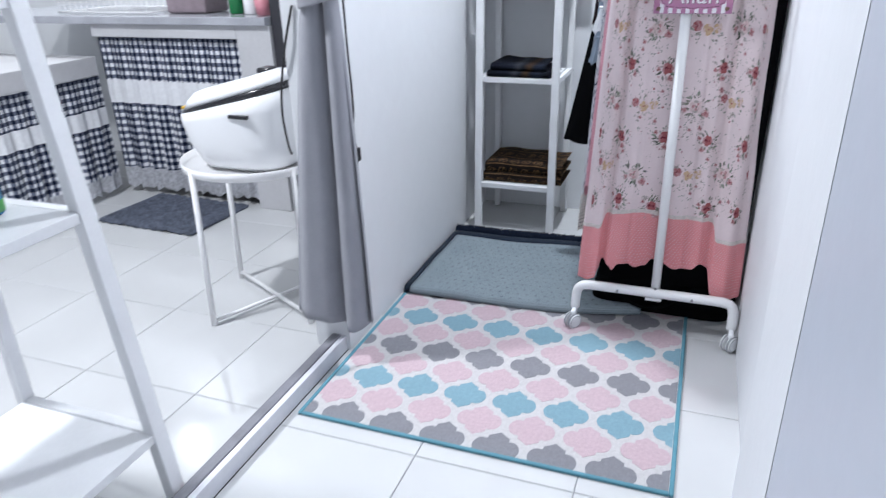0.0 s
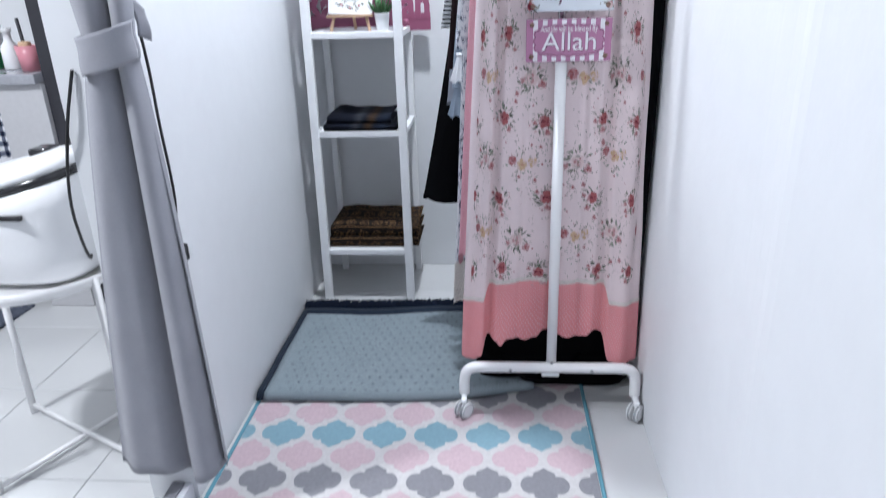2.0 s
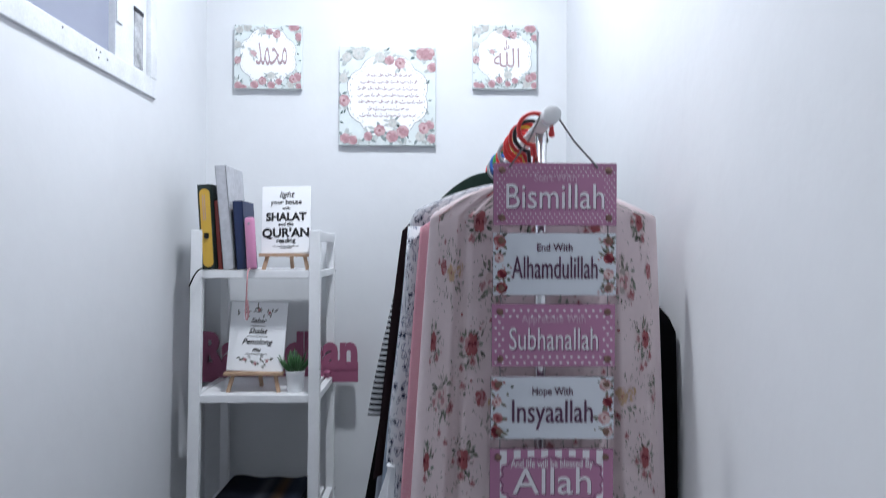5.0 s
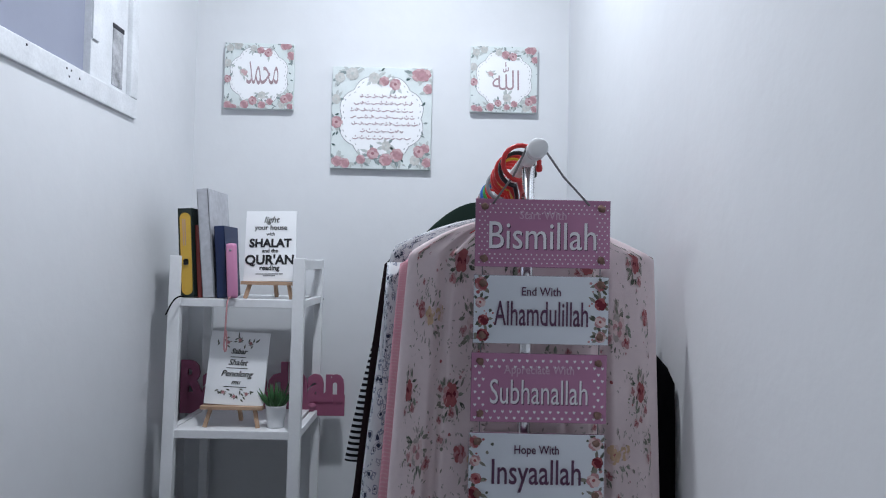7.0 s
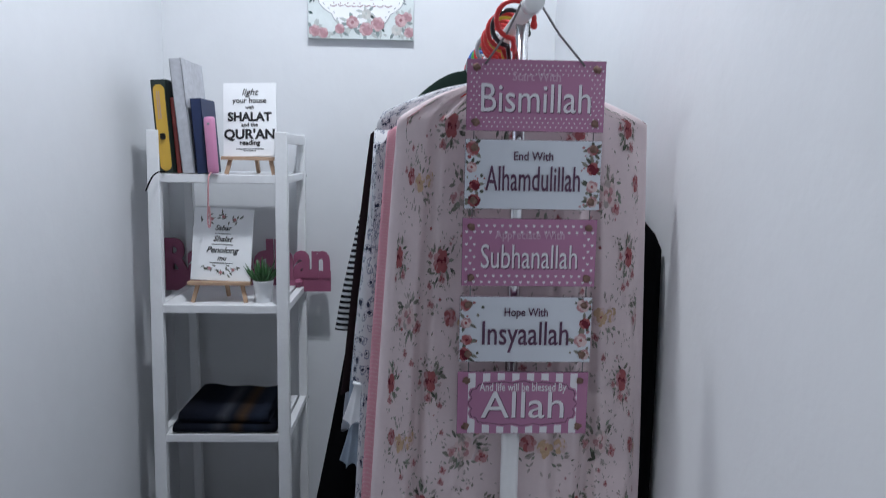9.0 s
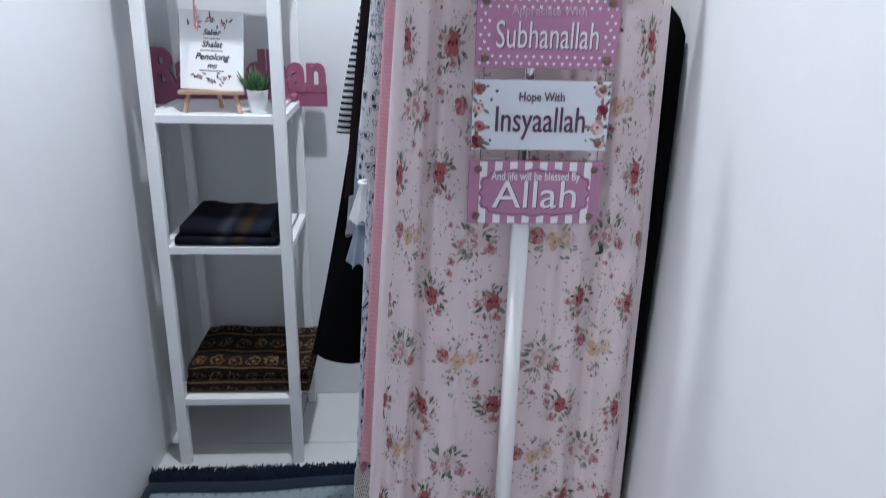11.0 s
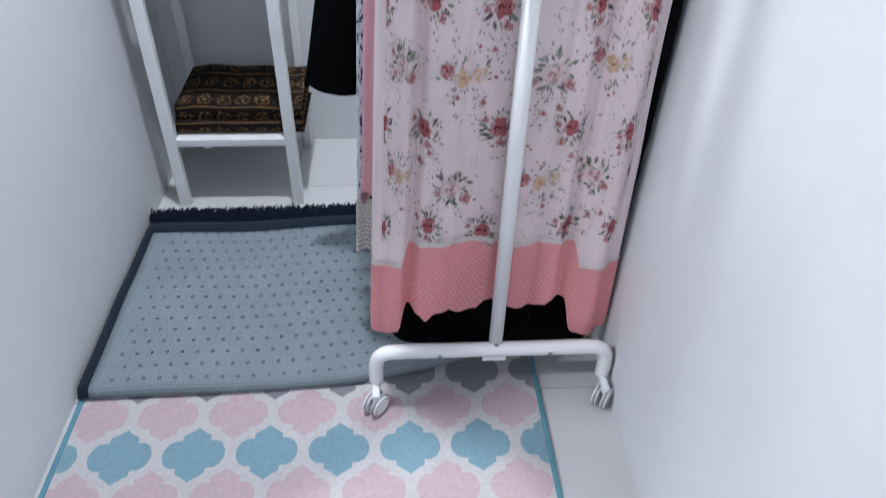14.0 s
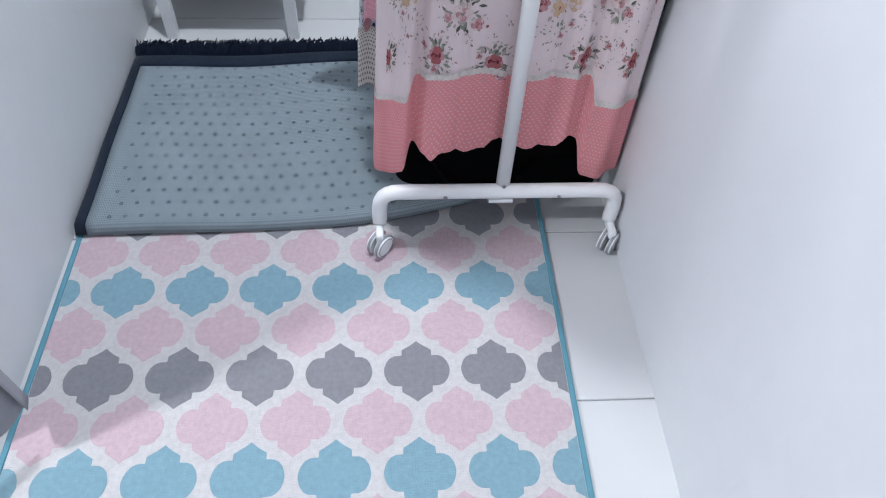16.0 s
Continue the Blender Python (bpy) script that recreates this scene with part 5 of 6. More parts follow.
def garment(name, label, g, material, hem_fn, sleeves=(), na=96):
    t = thing(name, (0.9, g.cy, g.low), label, "garment", "clothes on the rack")
    bm = g.band(g.top, hem_fn, na, 36)
    part("body", bm, material, t)
    part("hem", g.band(lambda a: hem_fn(a) + 0.014, lambda a: hem_fn(a) - 0.001, na, 3, out=0.0012, tall=0.015), material, t)
    part("neckband", sweep([g.at(6.28319 * k / 28, g.top, 0.001) for k in range(28)], 0.003, 6, closed=True), material, t)
    for x, z, x2, z2, r, m in sleeves:
        s = 1 if x2 > 0.9 else -1
        pts = [Vector((x + (x2 - x) * k / 6, g.cy + 0.006 * math.sin(k), z + (z2 - z) * k / 6)) for k in range(7)]
        bm = bmesh.new()
        uv = bm.loops.layers.uv.verify()
        rings = []
        for k, p in enumerate(pts):
            rad = r * (0.75 + 0.25 * k / 6)
            rings.append([bm.verts.new(p + Vector((rad * math.cos(a) * (1 + 0.1 * math.sin(3 * a + k)), 0.45 * rad * math.sin(a), 0))) for a in (6.28319 * i / 16 for i in range(16))])
        for k in range(6):
            for i in range(16):
                f = bm.faces.new((rings[k][i], rings[k][(i + 1) % 16], rings[k + 1][(i + 1) % 16], rings[k + 1][i]))
                for lp, (a, b2) in zip(f.loops, ((k, i), (k, i + 1), (k + 1, i + 1), (k + 1, i))):
                    lp[uv].uv = (b2 / 16 * 0.2, a / 6 * abs(z - z2))
        bm.faces.new(rings[0][::-1])
        part("sleeve", bm, m, t)
    return t


# rose-print dress, foremost
front = Garment(0.487, 1.545, 0.15, (0.724, 1.112), (0.640, 1.156), 0.034, 0.0085, 7)
dress = thing("floral_dress", (0.9, 0.487, 0.15), "long pale pink rose-print dress with coral dotted hem", "dress", "clothes on the rack")


def side_share(a):
    """0 at the dress's one side, 1 at the other."""
    c = math.cos(a)
    return (1 - math.copysign(abs(c) ** 0.9, c)) / 2


def lace_z(a):
    """The seam is lower on the two side panels than in the middle."""
    s = side_share(a)
    mid = 0.396 - 0.010 * math.cos(7.2 * s) - 0.004 * math.sin(15 * s)
    return mid - 0.050 * (1 - ease(s, 0.115, 0.15)) - 0.056 * ease(s, 0.79, 0.825)


HEM_DROP = [(0, 0.190), (0.06, 0.200), (0.115, 0.185), (0.14, 0.165), (0.19, 0.185), (0.225, 0.204), (0.26, 0.182), (0.31, 0.184), (0.36, 0.198), (0.42, 0.186), (0.46, 0.155), (0.51, 0.155), (0.6, 0.178), (0.70, 0.172), (0.74, 0.150), (0.79, 0.160), (0.84, 0.190), (0.95, 0.200), (1, 0.192)]


def hem_z(a):
    s = side_share(a)
    for (s0, d0), (s1, d1) in zip(HEM_DROP, HEM_DROP[1:]):
        if s <= s1:
            k = ease(s, s0, s1)
            return lace_z(a) - d0 - (d1 - d0) * k
    return lace_z(a) - 0.192


front.collar, front.slope = 0.12, 0.55
front.pleats = ((0.125, 0.185, 0.026), (0.465, 0.50, 0.010), (0.735, 0.815, 0.024), (0.30, 0.33, 0.005), (0.62, 0.66, 0.006))
part("body", front.band(front.top, lace_z, 260, 70, width=1.1), PRINT, dress)
part("hem_band", front.band(lambda a: lace_z(a) - 0.001, hem_z, 260, 16, out=0.001, width=1.1, tall=0.18), HEM, dress, "coral dotted hem flounce")
part("lace_trim", front.band(lambda a: lace_z(a) + 0.007 + 0.0012 * math.sin(160 * a), lambda a: lace_z(a) - 0.006 - 0.0012 * math.sin(170 * a), 500, 3, out=0.002, tall=0.014), LACE, dress, "cream crocheted trim")


def on_dress(u, v, lift):
    """u in metres round the front, v the height."""
    a = math.pi / 2 + u / 0.26
    p = front.at(a, v)
    n = (front.at(a + 0.01, v) - front.at(a - 0.01, v)).cross(Vector((0, 0, -1)))
    n.normalize()
    if n.y > 0.2 and abs(u) < 0.3:
        n = -n
    return p + n * (0.0006 + lift)


rng = random.Random(12)
bm = bmesh.new()


def soft_rose(u, v, r, outer, inner, heart):
    """A faded printed rose: loose round petals, a deeper middle."""
    for k in range(7):
        a = 0.898 * k + rng.uniform(-0.3, 0.3)
        fan(bm, on_dress, blob(rng, u + 0.62 * r * math.cos(a), v + 0.62 * r * math.sin(a), r * rng.uniform(0.34, 0.48), 9, 0.14), 0.0007 + 0.00002 * k, outer[k % len(outer)])
    for k in range(6):
        a = 1.047 * k + rng.uniform(-0.4, 0.4)
        fan(bm, on_dress, blob(rng, u + 0.34 * r * math.cos(a), v + 0.34 * r * math.sin(a), r * 0.30, 8, 0.14), 0.0009 + 0.00002 * k, inner[k % len(inner)])
    for k in range(3):
        a = rng.random() * 6.28
        fan(bm, on_dress, leaf_shape(u - 0.15 * r * math.cos(a), v - 0.15 * r * math.sin(a), a, r * 0.42, r * 0.16), 0.0012 + 0.00003 * k, heart)


def dashes(u, v, near, far, n, tones, size=(0.004, 0.009)):
    """Small leaves and strokes scattered round a flower, pointing outwards."""
    for _ in range(n):
        a, d = rng.random() * 6.28, math.sqrt(rng.uniform(near * near, far * far))
        ln = rng.uniform(*size)
        fan(bm, on_dress, leaf_shape(u + d * math.cos(a), v + d * math.sin(a), a + rng.uniform(-0.9, 0.9), ln, ln * rng.uniform(0.32, 0.5)), 0.0005, rng.choice(tones))


for row in range(22):
    for col in range(7):
        main = row % 2 == 0
        u = -0.43 + col * 0.135 + (0.0675 if row % 4 in (1, 2) else 0) + rng.uniform(-0.014, 0.014)
        v = 0.432 + row * 0.0525 + rng.uniform(-0.010, 0.010)
        if v > 1.515 or abs(u) > 0.44:
            continue
        # full roses in every second row; pale, yellow and bud sprays between
        kind = (0 if row % 4 == 0 else 1 + (col + row // 4) % 2) if main else (4 if (col + row) % 3 else 7)
        if kind == 7:
            continue
        if kind == 0:
            # a red rose with buds beside it
            dashes(u, v, 0.010, 0.027, 24, (5, 5, 6, 7, 8), (0.010, 0.018))
            dashes(u, v, 0.020, 0.042, 16, (6, 6, 2, 5))
            soft_rose(u, v, rng.uniform(0.016, 0.0195), (2, 0, 0, 2), (1, 0, 0), 1)
            soft_rose(u + rng.uniform(-0.020, 0.020), v - 0.028, 0.009, (2, 3), (0, 2), 1)
            soft_rose(u - 0.027, v + rng.uniform(-0.01, 0.016), 0.007, (2, 3), (0, 2), 1)
        elif kind == 1:
            # a pale rose in grey leaves
            dashes(u, v, 0.012, 0.032, 34, (5, 5, 6, 7, 8), (0.010, 0.019))
            dashes(u, v, 0.024, 0.050, 22, (6, 6, 5))
            soft_rose(u, v, rng.uniform(0.019, 0.023), (3, 3, 6), (3, 2), 5)
            soft_rose(u + rng.uniform(0.022, 0.034), v - rng.uniform(0.012, 0.024), 0.012, (2, 3), (0, 2), 1)
            soft_rose(u - rng.uniform(0.022, 0.032), v - rng.uniform(0.0, 0.020), 0.009, (3, 2), (2, 2), 0)
        elif kind == 2:
            # a spray of yellow roses with a pink one
            dashes(u, v, 0.014, 0.045, 34, (5, 6, 6, 8), (0.008, 0.014))
            soft_rose(u, v, 0.016, (4, 3, 4), (4, 4), 0)
            soft_rose(u + 0.031, v + 0.004, 0.014, (3, 4), (4, 3), 4)
            soft_rose(u - 0.031, v + 0.010, 0.014, (2, 0), (0, 2), 1)
        else:
            # small pink buds
            dashes(u, v, 0.004, 0.036, 22, (5, 6, 6, 8))
            for _ in range(2):
                soft_rose(u + rng.uniform(-0.028, 0.028), v + rng.uniform(-0.024, 0.024), rng.uniform(0.005, 0.008), (2, 3), (0, 2), 1)
for k in range(1300):
    u, v = rng.uniform(-0.46, 0.46), rng.uniform(0.41, 1.53)
    if rng.random() < 0.86:
        dashes(u, v, 0.0, 0.006, 2, (5, 6, 6, 6))
    else:
        fan(bm, on_dress, blob(rng, u, v, rng.uniform(0.0014, 0.0036), 7), 0.0005, rng.choice((0, 2, 2, 6, 5)))
tagged(part("rose_print", bm, FLOWERS, dress, "printed roses and grey leaves"), kind="stuff")
part("neck_trim", sweep([front.at(a, 1.545, 0.001) for a in (6.28319 * k / 40 for k in range(40))], 0.003, 6, closed=True), LACE, dress)

black = Garment(0.545, 1.45, 0.10, (0.735, 1.161), (0.702, 1.152), 0.020, 0.0012, 3, 0.35)
black.swing, black.span, black.slope = 0.052, 0.16, 0.42
garment("black_dress", "long black dress reaching almost to the floor, on the rack", black, BLACKCLOTH, hem_wave(0.13, 0.02, 4))
pink = Garment(0.572, 1.53, 0.39, (0.706, 1.10), (0.632, 1.125), 0.016, 0.004, 9)
pink.slope = 0.6
garment("pink_dress", "pink dotted dress hanging behind the rose-print one", pink, PINKDOT, hem_wave(0.42, 0.03, 2))
navy = Garment(0.60, 1.556, 0.25, (0.686, 1.10), (0.614, 1.135), 0.014, 0.006, 5)
CROCHET = dotted_cloth("crocheted_lace", (0.68, 0.64, 0.60), (0.20, 0.19, 0.19), 0.0088, 0.0023)
navy.slope = 0.55
printed = garment("printed_dress", "white dress with a small navy print and lace hem", navy, NAVYFLOR, hem_wave(0.27, 0.012, 6), [(0.695, 1.47, 0.662, 1.02, 0.026, NAVYFLOR)])
printed_hem = hem_wave(0.27, 0.012, 6)
part("lace_hem", navy.band(lambda a: printed_hem(a) + 0.13, lambda a: printed_hem(a) - 0.006, 96, 8, out=0.0025, tall=0.136), CROCHET, printed, "cream crocheted lace hem")


def ruffle(x, y, z, r, h, material, label):
    t = thing("ruffle_sleeve", (x, y, z), label, "garment", "ruffled cuffs")
    part("cuff", sheet(lambda u, v: Vector((x + r * (0.45 + 0.55 * v) * math.cos(6.283 * u) * (1 + 0.18 * v * math.sin(50 * u)), y + r * 0.8 * (0.45 + 0.55 * v) * math.sin(6.283 * u) * (1 + 0.18 * v * math.sin(50 * u + 1)), z + h * (1 - v) + 0.006 * v * math.sin(38 * u))), 80, 8), material, t)
    part("band", sweep([(x + r * 0.47 * math.cos(k * 0.4488), y + r * 0.38 * math.sin(k * 0.4488), z + h) for k in range(14)], 0.004, 6, closed=True), material, t)
    return t


ruffle(0.652, 0.64, 0.925, 0.032, 0.075, WHITECLOTH, "white gathered cuff hanging from a sleeve on the rack")
ruffle(0.640, 0.69, 0.82, 0.032, 0.085, BLUECLOTH, "faded blue gathered cuff hanging from a sleeve on the rack")
blue = Garment(0.69, 1.50, 0.9, (0.70, 1.09), (0.66, 1.11), 0.012, 0.004, 15)
garment("blue_blouse", "faded blue cotton blouse with gathered cuffs on the rack", blue, BLUECLOTH, hem_wave(0.93, 0.01, 9), [(0.69, 1.46, 0.642, 0.90, 0.024, BLUECLOTH), (1.09, 1.46, 1.128, 1.34, 0.018, GREYCLOTH)])
maroon = Garment(0.745, 1.53, 0.93, (0.670, 1.10), (0.600, 1.12), 0.014, 0.005, 18)
garment("maroon_blouse", "dark maroon blouse on the rack", maroon, MAROON, hem_wave(0.95, 0.012, 19))
grey = Garment(0.805, 1.545, 0.76, (0.68, 1.10), (0.588, 1.12), 0.014, 0.004, 22)
garment("grey_dress", "grey jersey top with black and white striped sleeves", grey, GREYCLOTH, hem_wave(0.84, 0.010, 23), [(0.690, 1.49, 0.606, 1.06, 0.024, STRIPED)])
skirt = Garment(0.865, 1.51, 0.46, (0.665, 1.09), (0.490, 1.13), 0.018, 0.006, 30)
skirt.flare = 1.35
garment("black_skirt", "black flared dress hanging towards the rack's far end", skirt, BLACKCLOTH, lambda a: 0.475 + 0.02 * (1 + math.cos(a)) + 0.006 * math.sin(7 * a))
jacket = Garment(0.93, 1.612, 0.9, (0.69, 1.10), (0.69, 1.11), 0.018, 0.005, 34)
jacket.span, jacket.slope, jacket.collar = 0.13, 0.55, 0.22
garment("green_jacket", "dark green jacket hanging at the rack's far end", jacket, GREENCLOTH, hem_wave(0.95, 0.01, 35))
bag = thing("black_bag", (0.93, 0.72, 0.01), "soft black fabric bag on the floor under the clothes", "bag")
BAGS = [(0.682, 1.150, 0.53, 0.93, 0.004, 0), (0.678, 1.159, 0.52, 0.94, 0.02, 0), (0.69, 1.160, 0.52, 0.94, 0.10, 0), (0.715, 1.15, 0.54, 0.92, 0.17, 0), (0.76, 1.10, 0.60, 0.86, 0.20, 0)]
part("body", loft(BAGS, 8.0), BLACKCLOTH, bag)
part("strap", sweep([(0.76, 0.525, 0.12), (0.80, 0.50, 0.06), (0.88, 0.495, 0.035), (0.95, 0.505, 0.06), (1.0, 0.525, 0.12)], 0.008, 8, smooth_corners=2), BLACKCLOTH, bag)
HOOKS = ((0.372, RED, 0.487), (0.436, BLACKPLASTIC, 0.545), (0.462, RED, 0.572), (0.490, YELLOWPLASTIC, 0.60), (0.520, RED, 0.60), (0.552, RED, 0.69), (0.590, RED, 0.69), (0.650, GREYPLASTIC, 0.745), (0.715, RED, 0.745), (0.780, GREEN, 0.805), (0.820, BLUE, 0.805), (0.865, BLUE, 0.865), (0.905, GREYPLASTIC, 0.93), (0.945, RED, 0.93))
for k, (y, hue, arms_y) in enumerate(HOOKS):
    hanger(y, hue, 0.006 * math.sin(2.4 * k), arms_y + 0.002 * (k % 2), 1.553 if k == 0 else 1.512)

# ---- curtain at the wall end ----
curt = thing("curtain", (0.02, -0.05, 0.13), "grey curtain tied back at the partition's end", "curtain")


def curtain_at(u, v):
    """v 0 at the top, 1 at the hem; gathered by the tie."""
    z = 2.55 + (0.135 - 2.55) * v
    if z > 1.10:
        k = min(1, (z - 1.10) / 0.9)
        xl, xr = -0.010 - 0.158 * k ** 1.1, 0.078 + 0.049 * k ** 0.6
        amp = 0.016 + 0.016 * k
    else:
        k = (1.10 - z) / 0.965
        xl, xr = -0.010 - 0.135 * k ** 0.8, 0.078 + 0.040 * k ** 0.6
        amp = 0.016 + 0.009 * k ** 0.6
    ph = 2 * math.pi * (0.35 + 1.1 * u + 1.0 * u ** 3) + 0.40 * math.sin(1.6 * z + 2 * u)
    fold = math.sin(ph) + 0.20 * math.sin(1.7 * ph + 1.0 + 1.5 * z) + 0.34 * math.sin(20 * u + 0.8 + 0.6 * z) * min(1.0, abs(z - 1.10) * 2.5)
    zz = z + (0.012 * math.sin(ph * 0.5) if v > 0.98 else 0)
    return Vector((xl + (xr - xl) * u + 0.006 * math.cos(ph), -0.062 + amp * fold, zz))


bm = sheet(curtain_at, 110, 90, scale=(1.2, 2.4))
part("cloth", thicken(bm, 0.0015), CURTAIN, curt)
bm = sheet(lambda u, v: Vector((0.034 + 0.054 * math.cos(6.2832 * u) * (1 + 0.03 * math.sin(7 * v)), -0.062 + 0.046 * math.sin(6.2832 * u), 1.065 + 0.068 * v + 0.006 * math.sin(6.2832 * u + 0.5) + 0.01 * math.cos(6.2832 * u))), 48, 10, scale=(0.4, 0.07))
part("tie_band", thicken(bm, 0.004), CURTAIN, curt)
bm = sheet(lambda u, v: Vector((0.080 + 0.014 * u + 0.003 * math.sin(5 * v), -0.03 + 0.018 * u, 1.115 + 0.072 * v * (1 - 0.2 * u) - 0.01 * u)), 6, 8)
part("tie_tail", thicken(bm, 0.006), CURTAIN, curt)
part("rail", sweep([(-0.25, -0.06, 2.56), (0.15, -0.06, 2.56)], 0.010, 12), STEEL, curt)

# ---- sockets and cables ----
WELL = mat("socket_well", (0.45, 0.46, 0.5), 0.4)

def socket_box(label, wall_x, y, z, facing, size=1.0):
    s = thing("socket", (wall_x, y, z), label, "socket")
    d = facing
    x0, x1 = sorted((wall_x - 0.004 * d, wall_x + 0.022 * d))
    part("box", boxes((x0, x1, y - 0.032, y + 0.032, z - 0.040, z + 0.040), bevel=0.006), PLASTIC, s)
    xa, xb = sorted((wall_x + 0.022 * d, wall_x + 0.030 * d))
    part("cover", boxes((xa, xb, y - 0.030, y + 0.030, z - 0.038, z + 0.038), bevel=0.004), PLASTIC, s)
    bm = sweep([(wall_x + 0.0300 * d, y, z), (wall_x + 0.0312 * d, y, z)], 0.021, 24)
    part("well", bm, WELL, s)
    s.scale = (1, size, size)
    part("pin_hole", sweep([(wall_x + 0.0312 * d, y - 0.009, z), (wall_x + 0.0318 * d, y - 0.009, z)], 0.003, 8, sweep([(wall_x + 0.0312 * d, y + 0.009, z), (wall_x + 0.0318 * d, y + 0.009, z)], 0.003, 8)), BLACKPLASTIC, s)
    return s


socket_box("white surface-mounted wall socket beside a hanging plug", 0.0, 0.225, 1.478, 1)
socket_box("white surface-mounted wall socket on the plain wall", 1.119, -0.475, 1.362, -1, 0.84)
plug = thing("hanging_plug", (0.02, 0.262, 1.27), "black two-pin plug hanging on its cable against the wall", "plug")
part("cable", sweep([(0.012, 0.20, 2.05), (0.016, 0.262, 1.75), (0.020, 0.268, 1.52), (0.020, 0.262, 1.335)], 0.0028, 8, smooth_corners=2), CORD, plug)
part("plug_body", sweep([(0.020, 0.262, 1.338), (0.020, 0.262, 1.322), (0.020, 0.262, 1.305), (0.020, 0.262, 1.288)], [0.004, 0.009, 0.011, 0.0085], 12), GREYPLASTIC, plug)
part("pin", sweep([(0.016, 0.262, 1.288), (0.016, 0.262, 1.268)], 0.0022, 8, sweep([(0.026, 0.262, 1.288), (0.026, 0.262, 1.268)], 0.0022, 8)), CHROME, plug)
cable_k = thing("cooker_cable", (-0.03, -0.03, 0.56), "black cable running past the curtain to the rice cooker", "cable")
part("cord", sweep([(-0.036, -0.075, 1.06), (-0.068, -0.085, 0.95), (-0.112, -0.065, 0.80), (-0.140, -0.01, 0.68), (-0.17, 0.05, 0.624), (-0.20, 0.10, 0.618)], 0.0032, 8, smooth_corners=2), CORD, cable_k)
cable = thing("wall_cable", (0.02, 0.11, 0.60), "black cable with a plug at the wall behind the curtain", "cable")
part("cord", sweep([(0.084, -0.030, 1.115), (0.090, -0.034, 1.05), (0.088, -0.030, 0.95), (0.090, -0.026, 0.86), (0.080, -0.005, 0.78), (0.03, 0.07, 0.69), (0.018, 0.113, 0.645), (0.016, 0.114, 0.63)], 0.003, 8, smooth_corners=2), CORD, cable)
part("end_plug", boxes((0.0, 0.024, 0.098, 0.130, 0.600, 0.642), bevel=0.006), BLACKPLASTIC, cable)

# ---- tray table and rice cooker ----
TX, TY, TZ = -0.372, 0.155, 0.562
table = thing("tray_table", (TX, TY, 0.05), "round white steel tray table on thin legs holding a rice cooker", "table")
part("tray", lathe([(0.02, 0), (0.225, 0), (0.235, 0.006), (0.239, 0.030), (0.2355, 0.0305), (0.232, 0.008), (0.02, 0.004)], (TX, TY, TZ - 0.004), 56), STEEL, table)
LEGS = [(-0.468, -0.072), (-0.595, 0.262), (-0.255, 0.385), (-0.165, 0.04)]
for x, y in LEGS:
    dx, dy = x - TX, y - TY
    k = 0.232 / math.hypot(dx, dy)
    part("leg", sweep([(x, y, 0.052), (TX + dx * k, TY + dy * k, TZ + 0.022)], 0.0095, 10), STEEL, table)
for a, b2 in ((0, 2), (1, 3)):
    part("cross_bar", sweep([(*LEGS[a], 0.066 + 0.012 * a), (*LEGS[b2], 0.066 + 0.012 * a)], 0.0065, 8), STEEL, table)

cooker = thing("rice_cooker", (-0.40, 0.13, 0.545), "white rice cooker with a dark control panel on a tray table", "rice cooker")


part("body", loft([(-0.52, -0.21, 0.02, 0.25, 0.573, 0), (-0.535, -0.195, 0.005, 0.265, 0.587, 0), (-0.585, -0.188, -0.005, 0.275, 0.648, 0.0), (-0.606, -0.185, -0.008, 0.278, 0.70, 0.060), (-0.605, -0.186, -0.007, 0.277, 0.719, 0.096)]), PLASTIC, cooker)
part("panel_band", loft([(-0.600, -0.189, -0.003, 0.273, 0.7195, 0.096), (-0.596, -0.190, -0.001, 0.271, 0.728, 0.108)]), MACHINE, cooker, "glossy black band with the control panel")
part("lid", loft([(-0.592, -0.192, 0.002, 0.268, 0.7285, 0.108), (-0.574, -0.196, 0.014, 0.256, 0.760, 0.092), (-0.545, -0.206, 0.030, 0.240, 0.785, 0.074), (-0.50, -0.225, 0.05, 0.22, 0.800, 0.062), (-0.44, -0.25, 0.08, 0.19, 0.810, 0.054)]), PLASTIC, cooker)
part("display", boxes((-0.5965, -0.575, 0.10, 0.17, 0.7305, 0.7400), bevel=0.003), AMBER, cooker, "amber display label")
part("vent", boxes((-0.30, -0.255, 0.11, 0.165, 0.848, 0.868), bevel=0.006), MACHINE, cooker)
part("handle_slot", boxes((-0.335, -0.268, -0.0125, 0.0, 0.738, 0.750), bevel=0.003), MACHINE, cooker)

# ---- kitchen counter ----
counter = thing("kitchen_counter", (-1.3, 1.2, 0.05), "painted cement kitchen counter with a tiled worktop", "counter")
part("front_frame", boxes((-0.975, -0.80, 0.95, 1.59, 0.05, 0.90), (-1.80, -0.975, 0.95, 1.03, 0.84, 0.90), bevel=0.004), CEMENT, counter, smooth=False)
part("worktop", boxes((-2.6, -0.803, 0.925, 1.598, 0.9005, 0.935), bevel=0.004), WORKTOP, counter, smooth=False)
low = thing("side_counter", (-2.2, 0.5, 0.05), "lower painted cement counter joining the tiled one", "counter")
part("slab", boxes((-2.6, -1.80, -0.4, 0.945, 0.66, 0.75), bevel=0.005), CEMENT, low, smooth=False)
part("end_wall", boxes((-2.6, -1.82, -0.4, -0.3, 0.05, 0.66), bevel=0.003), CEMENT, low, smooth=False)


